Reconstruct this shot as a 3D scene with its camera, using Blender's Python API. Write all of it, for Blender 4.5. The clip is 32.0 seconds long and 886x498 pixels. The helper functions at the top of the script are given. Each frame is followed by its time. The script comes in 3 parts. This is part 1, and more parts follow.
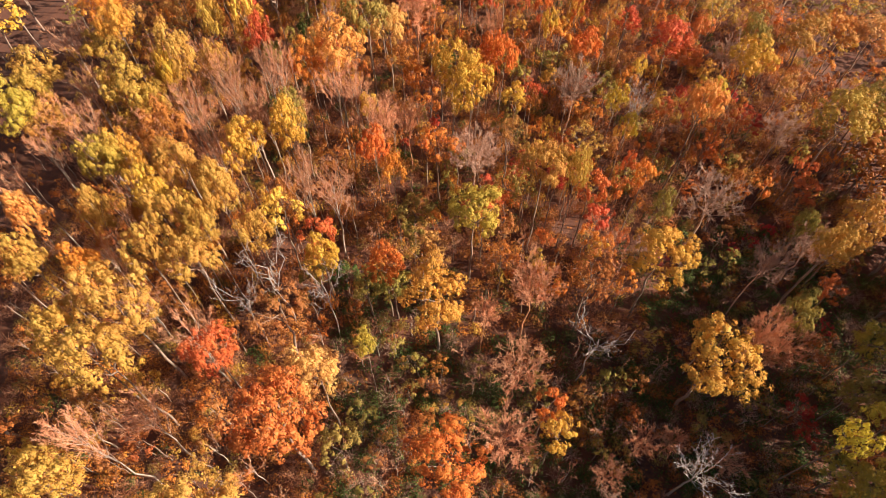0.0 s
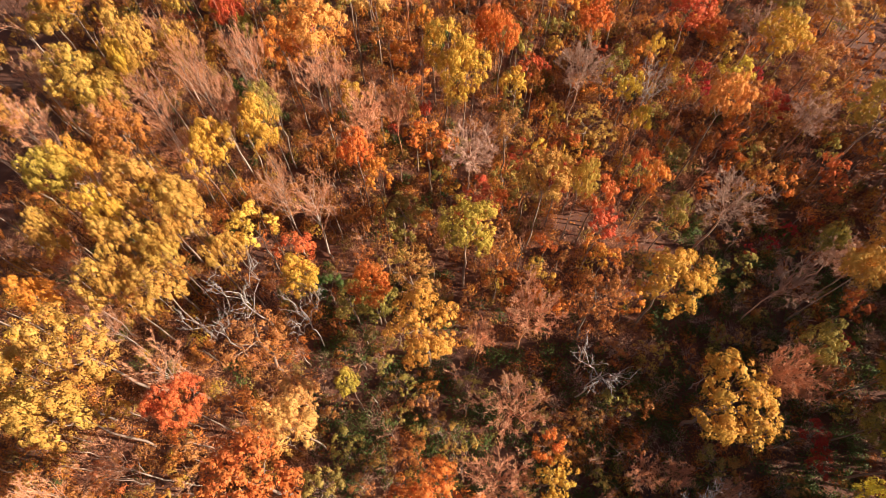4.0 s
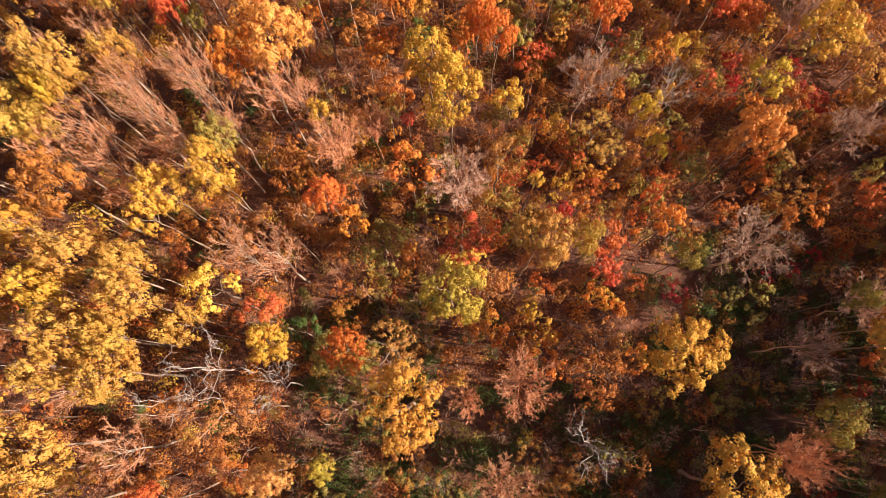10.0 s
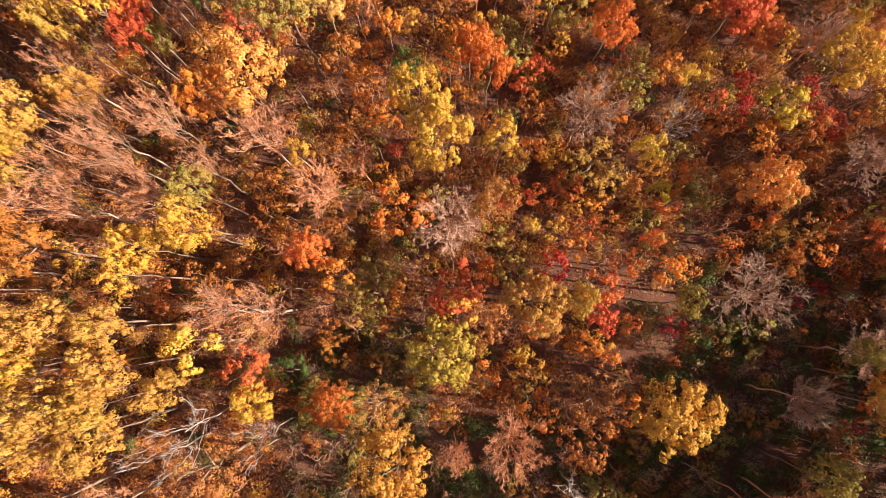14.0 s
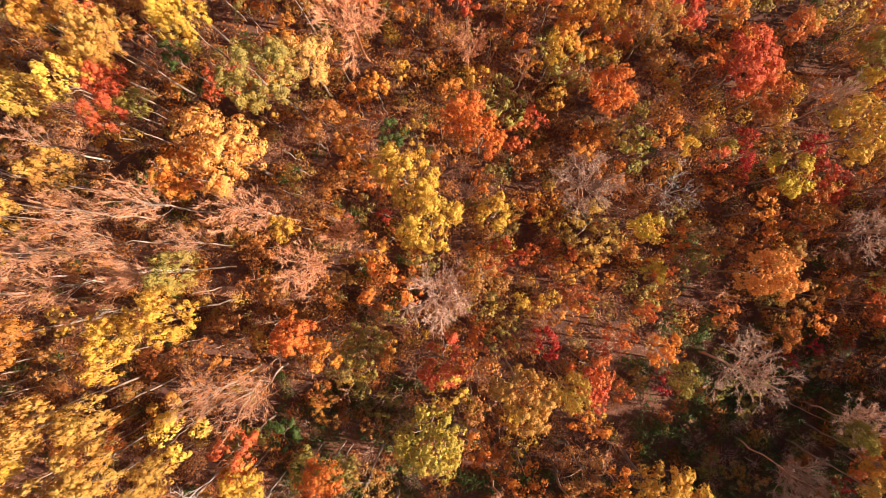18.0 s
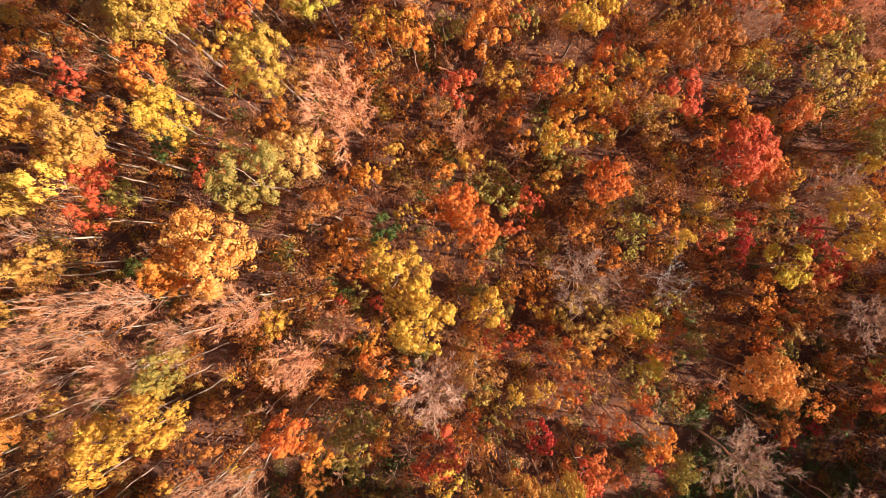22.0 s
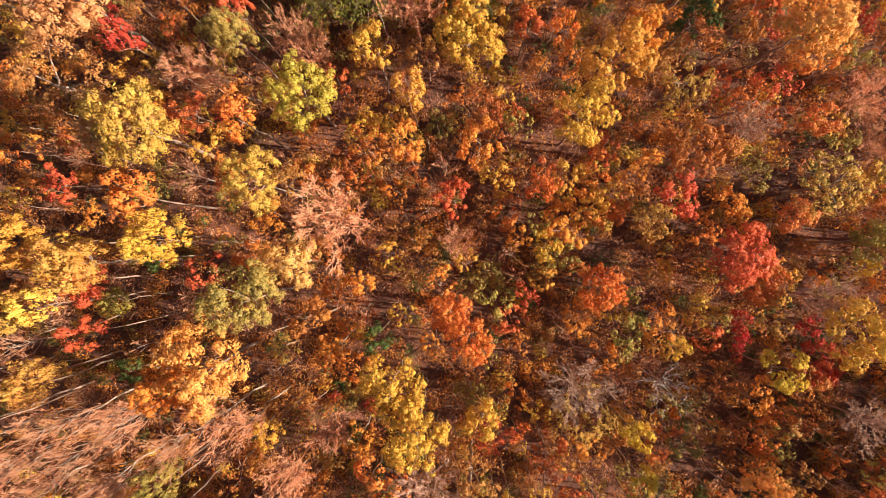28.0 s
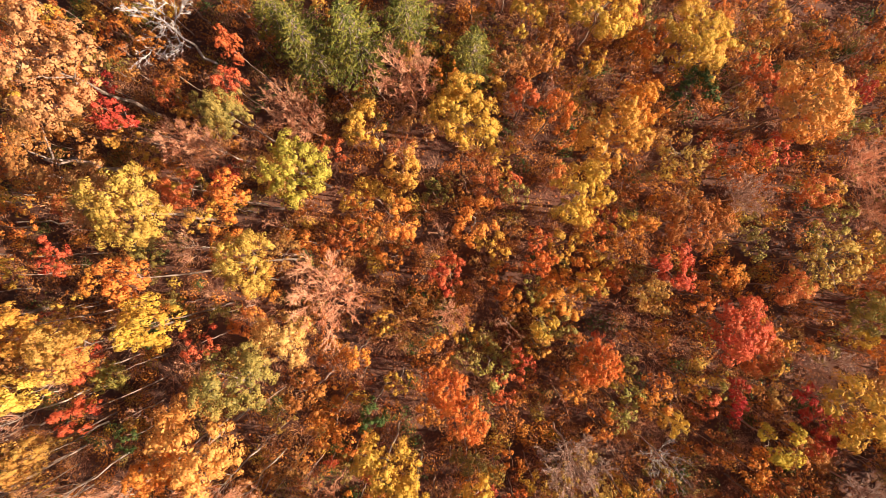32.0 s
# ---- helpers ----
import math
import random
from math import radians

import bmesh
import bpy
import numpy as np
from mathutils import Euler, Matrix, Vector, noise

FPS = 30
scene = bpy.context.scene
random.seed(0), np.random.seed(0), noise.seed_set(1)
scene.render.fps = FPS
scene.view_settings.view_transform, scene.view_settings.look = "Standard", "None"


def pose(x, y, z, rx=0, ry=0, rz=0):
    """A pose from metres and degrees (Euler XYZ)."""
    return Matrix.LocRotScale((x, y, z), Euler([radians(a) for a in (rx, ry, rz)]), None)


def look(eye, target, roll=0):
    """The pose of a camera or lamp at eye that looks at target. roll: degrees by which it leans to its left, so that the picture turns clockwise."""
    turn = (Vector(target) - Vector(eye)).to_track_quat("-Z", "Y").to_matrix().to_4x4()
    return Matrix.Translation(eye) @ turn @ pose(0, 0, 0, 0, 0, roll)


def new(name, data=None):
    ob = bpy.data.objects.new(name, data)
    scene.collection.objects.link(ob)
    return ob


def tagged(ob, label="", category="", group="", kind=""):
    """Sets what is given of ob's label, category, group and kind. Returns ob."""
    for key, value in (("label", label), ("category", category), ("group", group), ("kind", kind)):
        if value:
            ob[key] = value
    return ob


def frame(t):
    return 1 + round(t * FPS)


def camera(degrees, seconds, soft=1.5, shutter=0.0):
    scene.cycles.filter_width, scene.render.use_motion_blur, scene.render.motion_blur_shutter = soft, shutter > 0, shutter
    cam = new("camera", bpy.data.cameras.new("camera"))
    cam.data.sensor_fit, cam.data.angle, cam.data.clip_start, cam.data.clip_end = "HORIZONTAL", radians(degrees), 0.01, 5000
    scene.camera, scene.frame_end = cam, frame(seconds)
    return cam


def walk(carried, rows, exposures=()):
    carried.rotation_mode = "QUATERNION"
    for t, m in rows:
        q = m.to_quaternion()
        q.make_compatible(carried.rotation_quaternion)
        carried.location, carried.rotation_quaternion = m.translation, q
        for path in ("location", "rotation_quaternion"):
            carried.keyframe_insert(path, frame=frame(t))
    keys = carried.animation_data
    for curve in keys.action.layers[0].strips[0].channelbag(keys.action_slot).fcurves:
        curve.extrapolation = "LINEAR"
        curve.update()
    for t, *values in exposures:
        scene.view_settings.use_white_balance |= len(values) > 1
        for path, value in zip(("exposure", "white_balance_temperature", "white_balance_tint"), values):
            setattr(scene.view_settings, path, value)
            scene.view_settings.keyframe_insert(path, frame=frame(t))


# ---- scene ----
cam = camera(68.1, 32.0, 0.75)
METRES, EYE, TILT, LEAN, TURN = 85.0, 78.0, -58.8, 0.0, 0.0
ROWS = [
    (0.0, 0.0, 0.0, 0.0, -0.0, 0.0, -0.0),
    (0.5, 0.0018, 0.0109, 0.015, 0.02, -0.84, 0.01),
    (1.0, 0.0037, 0.0231, 0.0318, 0.03, -1.8, 0.02),
    (1.5, 0.0054, 0.0335, 0.0468, 0.04, -2.67, 0.04),
    (2.0, 0.0073, 0.0452, 0.0634, 0.06, -3.66, 0.06),
    (2.5, 0.0089, 0.0555, 0.078, 0.08, -4.54, 0.07),
    (3.0, 0.0109, 0.0675, 0.0945, 0.11, -5.54, 0.09),
    (3.5, 0.0124, 0.078, 0.1098, 0.11, -6.44, 0.1),
    (5.5, 0.0194, 0.1242, 0.1753, 0.13, -10.34, 0.18),
    (6.0, 0.0216, 0.1364, 0.1924, 0.16, -11.35, 0.2),
    (6.5, 0.0232, 0.1469, 0.2076, 0.17, -12.15, 0.21),
    (7.0, 0.0254, 0.1589, 0.2233, 0.19, -13.1, 0.24),
    (7.5, 0.0267, 0.1694, 0.2378, 0.18, -13.97, 0.26),
    (8.0, 0.0288, 0.1813, 0.2551, 0.2, -15.01, 0.27),
    (8.5, 0.0303, 0.192, 0.2701, 0.2, -15.9, 0.27),
    (9.0, 0.0323, 0.2039, 0.2865, 0.22, -16.88, 0.32),
    (9.5, 0.034, 0.2144, 0.3009, 0.24, -17.73, 0.35),
    (10.0, 0.0356, 0.2263, 0.3181, 0.23, -18.75, 0.36),
    (10.5, 0.0371, 0.2368, 0.3327, 0.23, -19.61, 0.37),
    (11.0, 0.0392, 0.2486, 0.3494, 0.25, -20.56, 0.4),
    (11.5, 0.0412, 0.259, 0.3641, 0.28, -21.39, 0.41),
    (12.0, 0.0427, 0.2713, 0.3818, 0.25, -22.42, 0.42),
    (12.5, 0.0439, 0.2817, 0.3967, 0.24, -23.3, 0.42),
    (13.0, 0.0468, 0.2928, 0.4119, 0.31, -24.17, 0.49),
    (13.5, 0.048, 0.3032, 0.4276, 0.3, -25.11, 0.47),
    (14.0, 0.0503, 0.3151, 0.4449, 0.33, -26.13, 0.5),
    (14.5, 0.0519, 0.3249, 0.4591, 0.33, -26.95, 0.52),
    (16.5, 0.0604, 0.3673, 0.5196, 0.49, -30.74, 0.64),
    (17.0, 0.062, 0.3793, 0.536, 0.49, -31.22, 0.67),
    (17.5, 0.0637, 0.3897, 0.5506, 0.5, -31.23, 0.69),
    (18.0, 0.0655, 0.4015, 0.5671, 0.5, -31.24, 0.7),
    (18.5, 0.0671, 0.412, 0.5813, 0.5, -31.24, 0.73),
    (19.0, 0.0692, 0.423, 0.5968, 0.52, -31.24, 0.76),
    (19.5, 0.0705, 0.4307, 0.6069, 0.52, -31.25, 0.78),
    (20.0, 0.0717, 0.4377, 0.6164, 0.52, -31.28, 0.78),
    (20.5, 0.0724, 0.4425, 0.6221, 0.51, -31.26, 0.79),
    (21.0, 0.0733, 0.4487, 0.631, 0.52, -31.29, 0.81),
    (21.5, 0.0737, 0.4543, 0.6387, 0.5, -31.28, 0.82),
    (22.0, 0.0744, 0.4614, 0.6487, 0.5, -31.28, 0.83),
    (22.5, 0.0749, 0.468, 0.6586, 0.49, -31.37, 0.84),
    (23.0, 0.0762, 0.4746, 0.6683, 0.51, -31.36, 0.88),
    (23.5, 0.0765, 0.4798, 0.6761, 0.5, -31.36, 0.88),
    (24.0, 0.0779, 0.4848, 0.6833, 0.53, -31.32, 0.92),
    (24.5, 0.0784, 0.4893, 0.6903, 0.52, -31.38, 0.94),
    (25.0, 0.079, 0.4946, 0.6985, 0.51, -31.36, 0.95),
    (25.5, 0.0796, 0.4997, 0.7063, 0.5, -31.36, 0.96),
    (27.5, 0.0821, 0.5212, 0.7389, 0.47, -31.51, 1.04),
    (28.0, 0.0828, 0.5273, 0.7477, 0.44, -31.5, 1.05),
    (28.5, 0.0838, 0.5328, 0.7559, 0.46, -31.53, 1.08),
    (29.0, 0.0848, 0.5393, 0.7656, 0.46, -31.56, 1.1),
    (29.5, 0.0856, 0.545, 0.7736, 0.47, -31.56, 1.11),
    (30.0, 0.0865, 0.5509, 0.7821, 0.46, -31.54, 1.13),
    (30.5, 0.0879, 0.5563, 0.7902, 0.5, -31.6, 1.16),
    (31.0, 0.0883, 0.5614, 0.7975, 0.46, -31.51, 1.18),
    (31.5, 0.0889, 0.567, 0.8063, 0.47, -31.61, 1.16),
    (32.0, 0.0898, 0.5724, 0.8146, 0.47, -31.57, 1.19),
]
walk(cam, [(t, pose(0, 0, EYE, TILT, LEAN, TURN) @ pose(METRES * x, METRES * y, METRES * z, 90 + pitch, roll, yaw)) for t, x, y, z, yaw, pitch, roll in ROWS],
     exposures=[(0.0, 1.17), (10.0, 1.20), (18.0, 1.30), (32.0, 1.27)])

# ---- world, sun ----
SUN_UP, SUN_AZ = 28.0, -8.0          # degrees above the horizon; from +x towards +y
sun_way = Vector((math.cos(radians(SUN_UP)) * math.cos(radians(SUN_AZ)),
                  math.cos(radians(SUN_UP)) * math.sin(radians(SUN_AZ)), math.sin(radians(SUN_UP))))
world = bpy.data.worlds.new("sky")
scene.world = world
world.use_nodes = True
wn = world.node_tree
sky = wn.nodes.new("ShaderNodeTexSky")
sky.sky_type, sky.sun_disc = "NISHITA", False
sky.sun_elevation, sky.sun_rotation = radians(SUN_UP), radians(90.0 - SUN_AZ)
wn.links.new(sky.outputs[0], wn.nodes["Background"].inputs[0])
wn.nodes["Background"].inputs[1].default_value = 0.040
sun_data = bpy.data.lights.new("sun", "SUN")
sun_data.energy, sun_data.angle, sun_data.color = 5.2, radians(0.53), (1.0, 0.85, 0.72)
sun = new("sun", sun_data)
sun.matrix_world = look(sun_way * 400 + Vector((0, 60, 0)), (0, 60, 0))


# ---- materials ----
def nodes_of(name):
    m = bpy.data.materials.new(name)
    m.use_nodes = True
    nt = m.node_tree
    return m, nt, nt.nodes["Principled BSDF"], nt.nodes["Material Output"]


def mix_col(nt, fac, a, b):
    n = nt.nodes.new("ShaderNodeMix")
    n.data_type = "RGBA"
    for sock, v in ((n.inputs[0], fac), (n.inputs[6], a), (n.inputs[7], b)):
        if isinstance(v, bpy.types.NodeSocket):
            nt.links.new(v, sock)
        else:
            sock.default_value = v if isinstance(v, float) else (*v, 1.0)
    return n.outputs[2]


def noise_fac(nt, scale, low, high, detail=3.0):
    geo = nt.nodes.new("ShaderNodeNewGeometry")
    n = nt.nodes.new("ShaderNodeTexNoise")
    n.inputs["Scale"].default_value, n.inputs["Detail"].default_value = scale, detail
    nt.links.new(geo.outputs["Position"], n.inputs["Vector"])
    r = nt.nodes.new("ShaderNodeMapRange")
    r.inputs[1].default_value, r.inputs[2].default_value = low, high
    nt.links.new(n.outputs["Fac"], r.inputs[0])
    return r.outputs[0]


def leaf_material(name, main, other, third, glow=0.2):
    """Thin leaves: three pigments, by tree, by bough and by leaf; some light comes through."""
    m, nt, bsdf, out = nodes_of(name)
    info = nt.nodes.new("ShaderNodeObjectInfo")
    geo = nt.nodes.new("ShaderNodeNewGeometry")
    col = mix_col(nt, noise_fac(nt, 0.55, 0.40, 0.64), main, other)
    pick = nt.nodes.new("ShaderNodeMapRange")
    pick.inputs[1].default_value, pick.inputs[2].default_value = 0.6, 1.3
    nt.links.new(geo.outputs["Random Per Island"], pick.inputs[0])
    col = mix_col(nt, pick.outputs[0], col, third)
    hsv = nt.nodes.new("ShaderNodeHueSaturation")
    for src, sock, lo, hi in ((info.outputs["Random"], 0, 0.488, 0.512), (geo.outputs["Random Per Island"], 2, 0.86, 1.12)):
        r = nt.nodes.new("ShaderNodeMapRange")
        r.inputs[3].default_value, r.inputs[4].default_value = lo, hi
        nt.links.new(src, r.inputs[0])
        nt.links.new(r.outputs[0], hsv.inputs[sock])
    nt.links.new(col, hsv.inputs["Color"])
    nt.links.new(hsv.outputs[0], bsdf.inputs["Base Color"])
    bsdf.inputs["Roughness"].default_value = 0.55
    bsdf.inputs["Specular IOR Level"].default_value = 0.18
    thin = nt.nodes.new("ShaderNodeBsdfTranslucent")
    nt.links.new(hsv.outputs[0], thin.inputs[0])
    mx = nt.nodes.new("ShaderNodeMixShader")
    mx.inputs[0].default_value = glow
    nt.links.new(bsdf.outputs[0], mx.inputs[1])
    nt.links.new(thin.outputs[0], mx.inputs[2])
    nt.links.new(mx.outputs[0], out.inputs[0])
    return m


def bark_material(name, main, other, scale=6.0):
    m, nt, bsdf, out = nodes_of(name)
    col = mix_col(nt, noise_fac(nt, scale, 0.35, 0.65), main, other)
    info = nt.nodes.new("ShaderNodeObjectInfo")
    r = nt.nodes.new("ShaderNodeMapRange")
    r.inputs[3].default_value, r.inputs[4].default_value = 0.75, 1.2
    nt.links.new(info.outputs["Random"], r.inputs[0])
    hsv = nt.nodes.new("ShaderNodeHueSaturation")
    nt.links.new(r.outputs[0], hsv.inputs[2])
    nt.links.new(col, hsv.inputs["Color"])
    nt.links.new(hsv.outputs[0], bsdf.inputs["Base Color"])
    bsdf.inputs["Roughness"].default_value = 0.85
    bump = nt.nodes.new("ShaderNodeBump")
    bump.inputs["Strength"].default_value = 0.5
    nt.links.new(noise_fac(nt, scale * 4, 0.3, 0.7), bump.inputs["Height"])
    nt.links.new(bump.outputs[0], bsdf.inputs["Normal"])
    return m


LEAF = {
    "ochre": leaf_material("ochre_oak_leaves", (0.56, 0.335, 0.07), (0.52, 0.25, 0.05), (0.42, 0.3, 0.07)),
    "gold": leaf_material("golden_leaves", (0.64, 0.37, 0.055), (0.62, 0.3, 0.045), (0.58, 0.37, 0.075)),
    "lemon": leaf_material("lemon_yellow_leaves", (0.78, 0.55, 0.085), (0.74, 0.45, 0.075), (0.72, 0.52, 0.12)),
    "cream": leaf_material("pale_yellow_leaves", (0.72, 0.43, 0.13), (0.68, 0.34, 0.09), (0.62, 0.4, 0.14)),
    "orange": leaf_material("orange_leaves", (0.7, 0.25, 0.042), (0.64, 0.17, 0.033), (0.7, 0.32, 0.065)),
    "rust": leaf_material("rust_leaves", (0.46, 0.165, 0.036), (0.38, 0.115, 0.03), (0.5, 0.215, 0.05)),
    "red": leaf_material("red_leaves", (0.64, 0.155, 0.045), (0.54, 0.1, 0.036), (0.68, 0.22, 0.075)),
    "scarlet": leaf_material("scarlet_leaves", (0.5, 0.06, 0.034), (0.4, 0.036, 0.03), (0.56, 0.11, 0.04)),
    "peach": leaf_material("peach_leaves", (0.74, 0.325, 0.085), (0.70, 0.255, 0.06), (0.72, 0.37, 0.115)),
    "buff": leaf_material("buff_leaves", (0.58, 0.31, 0.1), (0.53, 0.24, 0.075), (0.52, 0.32, 0.13)),
    "olive": leaf_material("olive_leaves", (0.36, 0.265, 0.06), (0.25, 0.205, 0.05), (0.5, 0.32, 0.07)),
    "lime": leaf_material("yellow_green_leaves", (0.5, 0.36, 0.055), (0.4, 0.3, 0.048), (0.57, 0.38, 0.07)),
    "tan": leaf_material("tan_leaves", (0.5, 0.235, 0.065), (0.43, 0.165, 0.042), (0.43, 0.24, 0.08)),
    "green": leaf_material("green_leaves", (0.09, 0.13, 0.03), (0.06, 0.10, 0.025), (0.16, 0.17, 0.04)),
    "needle": leaf_material("fir_needles", (0.23, 0.21, 0.032), (0.12, 0.13, 0.024), (0.42, 0.34, 0.05), 0.2),
    "larch": leaf_material("larch_needles", (0.66, 0.48, 0.055), (0.56, 0.41, 0.048), (0.72, 0.5, 0.07), 0.22),
}
BARK = bark_material("grey_brown_bark", (0.20, 0.13, 0.09), (0.32, 0.23, 0.17))
PALE_BARK = bark_material("pale_bark", (0.52, 0.42, 0.33), (0.36, 0.27, 0.20))
DEAD_BARK = bark_material("bleached_wood", (0.50, 0.43, 0.37), (0.35, 0.29, 0.25))
TWIG = bark_material("pinkish_twigs", (0.64, 0.33, 0.175), (0.55, 0.225, 0.11), 0.8)
GREY_TWIG = bark_material("grey_twigs", (0.58, 0.37, 0.26), (0.48, 0.28, 0.185), 0.8)

ground_mat, nt, bsdf, out = nodes_of("leaf_littered_soil")
col = mix_col(nt, noise_fac(nt, 0.09, 0.36, 0.64, 4.0), (0.155, 0.056, 0.03), (0.09, 0.04, 0.027))
col = mix_col(nt, noise_fac(nt, 1.7, 0.42, 0.7, 6.0), col, (0.18, 0.07, 0.032))
col = mix_col(nt, noise_fac(nt, 7.0, 0.5, 0.72, 6.0), col, (0.10, 0.05, 0.032))
nt.links.new(col, bsdf.inputs["Base Color"])
bsdf.inputs["Roughness"].default_value = 0.95
bump = nt.nodes.new("ShaderNodeBump")
bump.inputs["Strength"].default_value, bump.inputs["Distance"].default_value = 0.4, 0.1
nt.links.new(noise_fac(nt, 5.0, 0.3, 0.7, 6.0), bump.inputs["Height"])
nt.links.new(bump.outputs[0], bsdf.inputs["Normal"])


# ---- mesh makers ----
rng = np.random.default_rng(7)


def ground_z(x, y):
    return (0.55 * np.sin(x * 0.061 + 1.3) * np.cos(y * 0.047) + 0.3 * np.sin(x * 0.17 + y * 0.13)
            + 0.16 * np.sin(x * 0.41 - y * 0.37 + 2.0))


def make_mesh(name, verts, faces, mats, smooth=False, slots=None):
    """A mesh from arrays; faces is a list of (n, k) index arrays, slots a material index for each of them."""
    me = bpy.data.meshes.new(name)
    loops = np.concatenate([f.ravel() for f in faces]).astype(np.int32)
    sizes = np.concatenate([np.full(len(f), f.shape[1]) for f in faces]).astype(np.int32)
    me.vertices.add(len(verts))
    me.vertices.foreach_set("co", np.asarray(verts, np.float32).ravel())
    me.loops.add(len(loops))
    me.loops.foreach_set("vertex_index", loops)
    me.polygons.add(len(sizes))
    me.polygons.foreach_set("loop_start", np.r_[0, np.cumsum(sizes)[:-1]].astype(np.int32))
    me.polygons.foreach_set("loop_total", sizes)
    if slots is not None:
        me.polygons.foreach_set("material_index", np.concatenate([np.full(len(f), s) for f, s in zip(faces, slots)]).astype(np.int32))
    me.polygons.foreach_set("use_smooth", np.full(len(sizes), smooth))
    me.update(calc_edges=True)
    me.validate()
    for m in mats:
        me.materials.append(m)
    return me


def unit(v):
    return v / np.maximum(np.linalg.norm(v, axis=-1, keepdims=True), 1e-9)


def leaves(places, normals, sizes, narrow=0.75):
    """Folded leaf blades, one quad each, lying across the normals."""
    n = len(places)
    side = unit(np.cross(normals, rng.normal(size=(n, 3))))
    along = np.cross(normals, side)
    s = np.asarray(sizes)[:, None]
    lift = normals * s * 0.16
    v = np.stack([places - along * s * 0.5 + lift, places + side * s * 0.5 * narrow, places + along * s * 0.5 + lift * 0.6,
                  places - side * s * 0.5 * narrow], 1).reshape(-1, 3)
    return v, np.arange(4 * n).reshape(n, 4)


def leaflets(places, normals, sizes, narrow=0.85):
    """Small pointed leaves, one triangle each, lying across the normals."""
    n = len(places)
    side = unit(np.cross(normals, rng.normal(size=(n, 3))))
    along = np.cross(normals, side)
    s = np.asarray(sizes)[:, None]
    v = np.stack([places + along * s * 0.6, places - along * s * 0.4 + side * s * 0.5 * narrow,
                  places - along * s * 0.4 - side * s * 0.5 * narrow], 1).reshape(-1, 3)
    return v, np.arange(3 * n).reshape(n, 3)


def spikes(a, b, ra):
    """Fine pointed twigs of three faces."""
    n = len(a)
    way = unit(b - a)
    u = unit(np.cross(way, rng.normal(size=(n, 3))))
    w = np.cross(way, u)
    r = np.reshape(ra, (-1, 1))
    v = np.stack([a + u * r, a - 0.5 * u * r + 0.87 * w * r, a - 0.5 * u * r - 0.87 * w * r, b], 1).reshape(-1, 3)
    f = np.arange(n)[:, None, None] * 4 + np.array([[0, 1, 3], [1, 2, 3], [2, 0, 3]])
    return v, f.reshape(-1, 3)


def slivers(a, b, width):
    """The finest twigs: one long pointed face each."""
    side = unit(np.cross(b - a, rng.normal(size=a.shape))) * np.reshape(width, (-1, 1)) * 0.5
    return np.stack([a - side, a + side, b], 1).reshape(-1, 3), np.arange(3 * len(a)).reshape(-1, 3)


def joined(pieces):
    verts, faces, at = [], {}, 0
    for v, f in pieces:
        verts.append(v)
        faces.setdefault(f.shape[1], []).append(f + at)
        at += len(v)
    return np.concatenate(verts), [np.concatenate(fs) for fs in faces.values()]


def bent(a, b, ra, rb, steps=4, sway=0.06, sides=5):
    """A bent tapered limb from a to b, as joined sticks; returns it and its points."""
    t = np.linspace(0, 1, steps + 1)[:, None]
    pts = np.asarray(a) * (1 - t) + np.asarray(b) * t
    size = np.linalg.norm(np.subtract(b, a))
    pts[1:-1] += rng.normal(size=(steps - 1, 3)) * sway * size
    rad = (ra + (rb - ra) * t[:, 0])
    ring = []
    ang = np.arange(sides) * 2 * np.pi / sides
    for i in range(steps + 1):
        way = unit(pts[min(i + 1, steps)] - pts[max(i - 1, 0)])
        u = unit(np.cross(way, [0.31, 0.95, 0.05]))
        w = np.cross(way, u)
        ring.append(pts[i] + rad[i] * (np.cos(ang)[:, None] * u + np.sin(ang)[:, None] * w))
    k = np.arange(sides)
    quad = np.stack([k, (k + 1) % sides, (k + 1) % sides + sides, k + sides], 1)
    f = (np.arange(steps)[:, None, None] * sides + quad[None]).reshape(-1, 4)
    return (np.concatenate(ring), f), pts


# ---- tree patterns, each a list of (part name, mesh, takes the leaf colour) ----
def limbs_for(h, crown_r, base, count, rad):
    """Trunk and main limbs of a leafy tree of height h."""
    parts = []
    lean = rng.normal(size=2) * 0.25
    trunk, pts = bent((0, 0, -0.4), (lean[0], lean[1], h * 0.8), rad, rad * 0.3, 6, 0.012, 7)
    parts.append(("trunk", make_mesh("trunk", trunk[0], [trunk[1]], [BARK], True), False))
    for i in range(count):
        z = base + (h * 0.75 - base) * (i + 0.5) / count
        a = np.array([lean[0] * z / h, lean[1] * z / h, z])
        ang = i * 2.4 + rng.uniform(-0.4, 0.4)
        reach = crown_r * rng.uniform(0.6, 0.9)
        b = a + [math.cos(ang) * reach, math.sin(ang) * reach, (h - z) * 0.55]
        limb, _ = bent(a, b, rad * 0.42, rad * 0.1, 4, 0.05, 5)
        parts.append(("limb", make_mesh("limb", limb[0], [limb[1]], [BARK], True), False))
    return parts


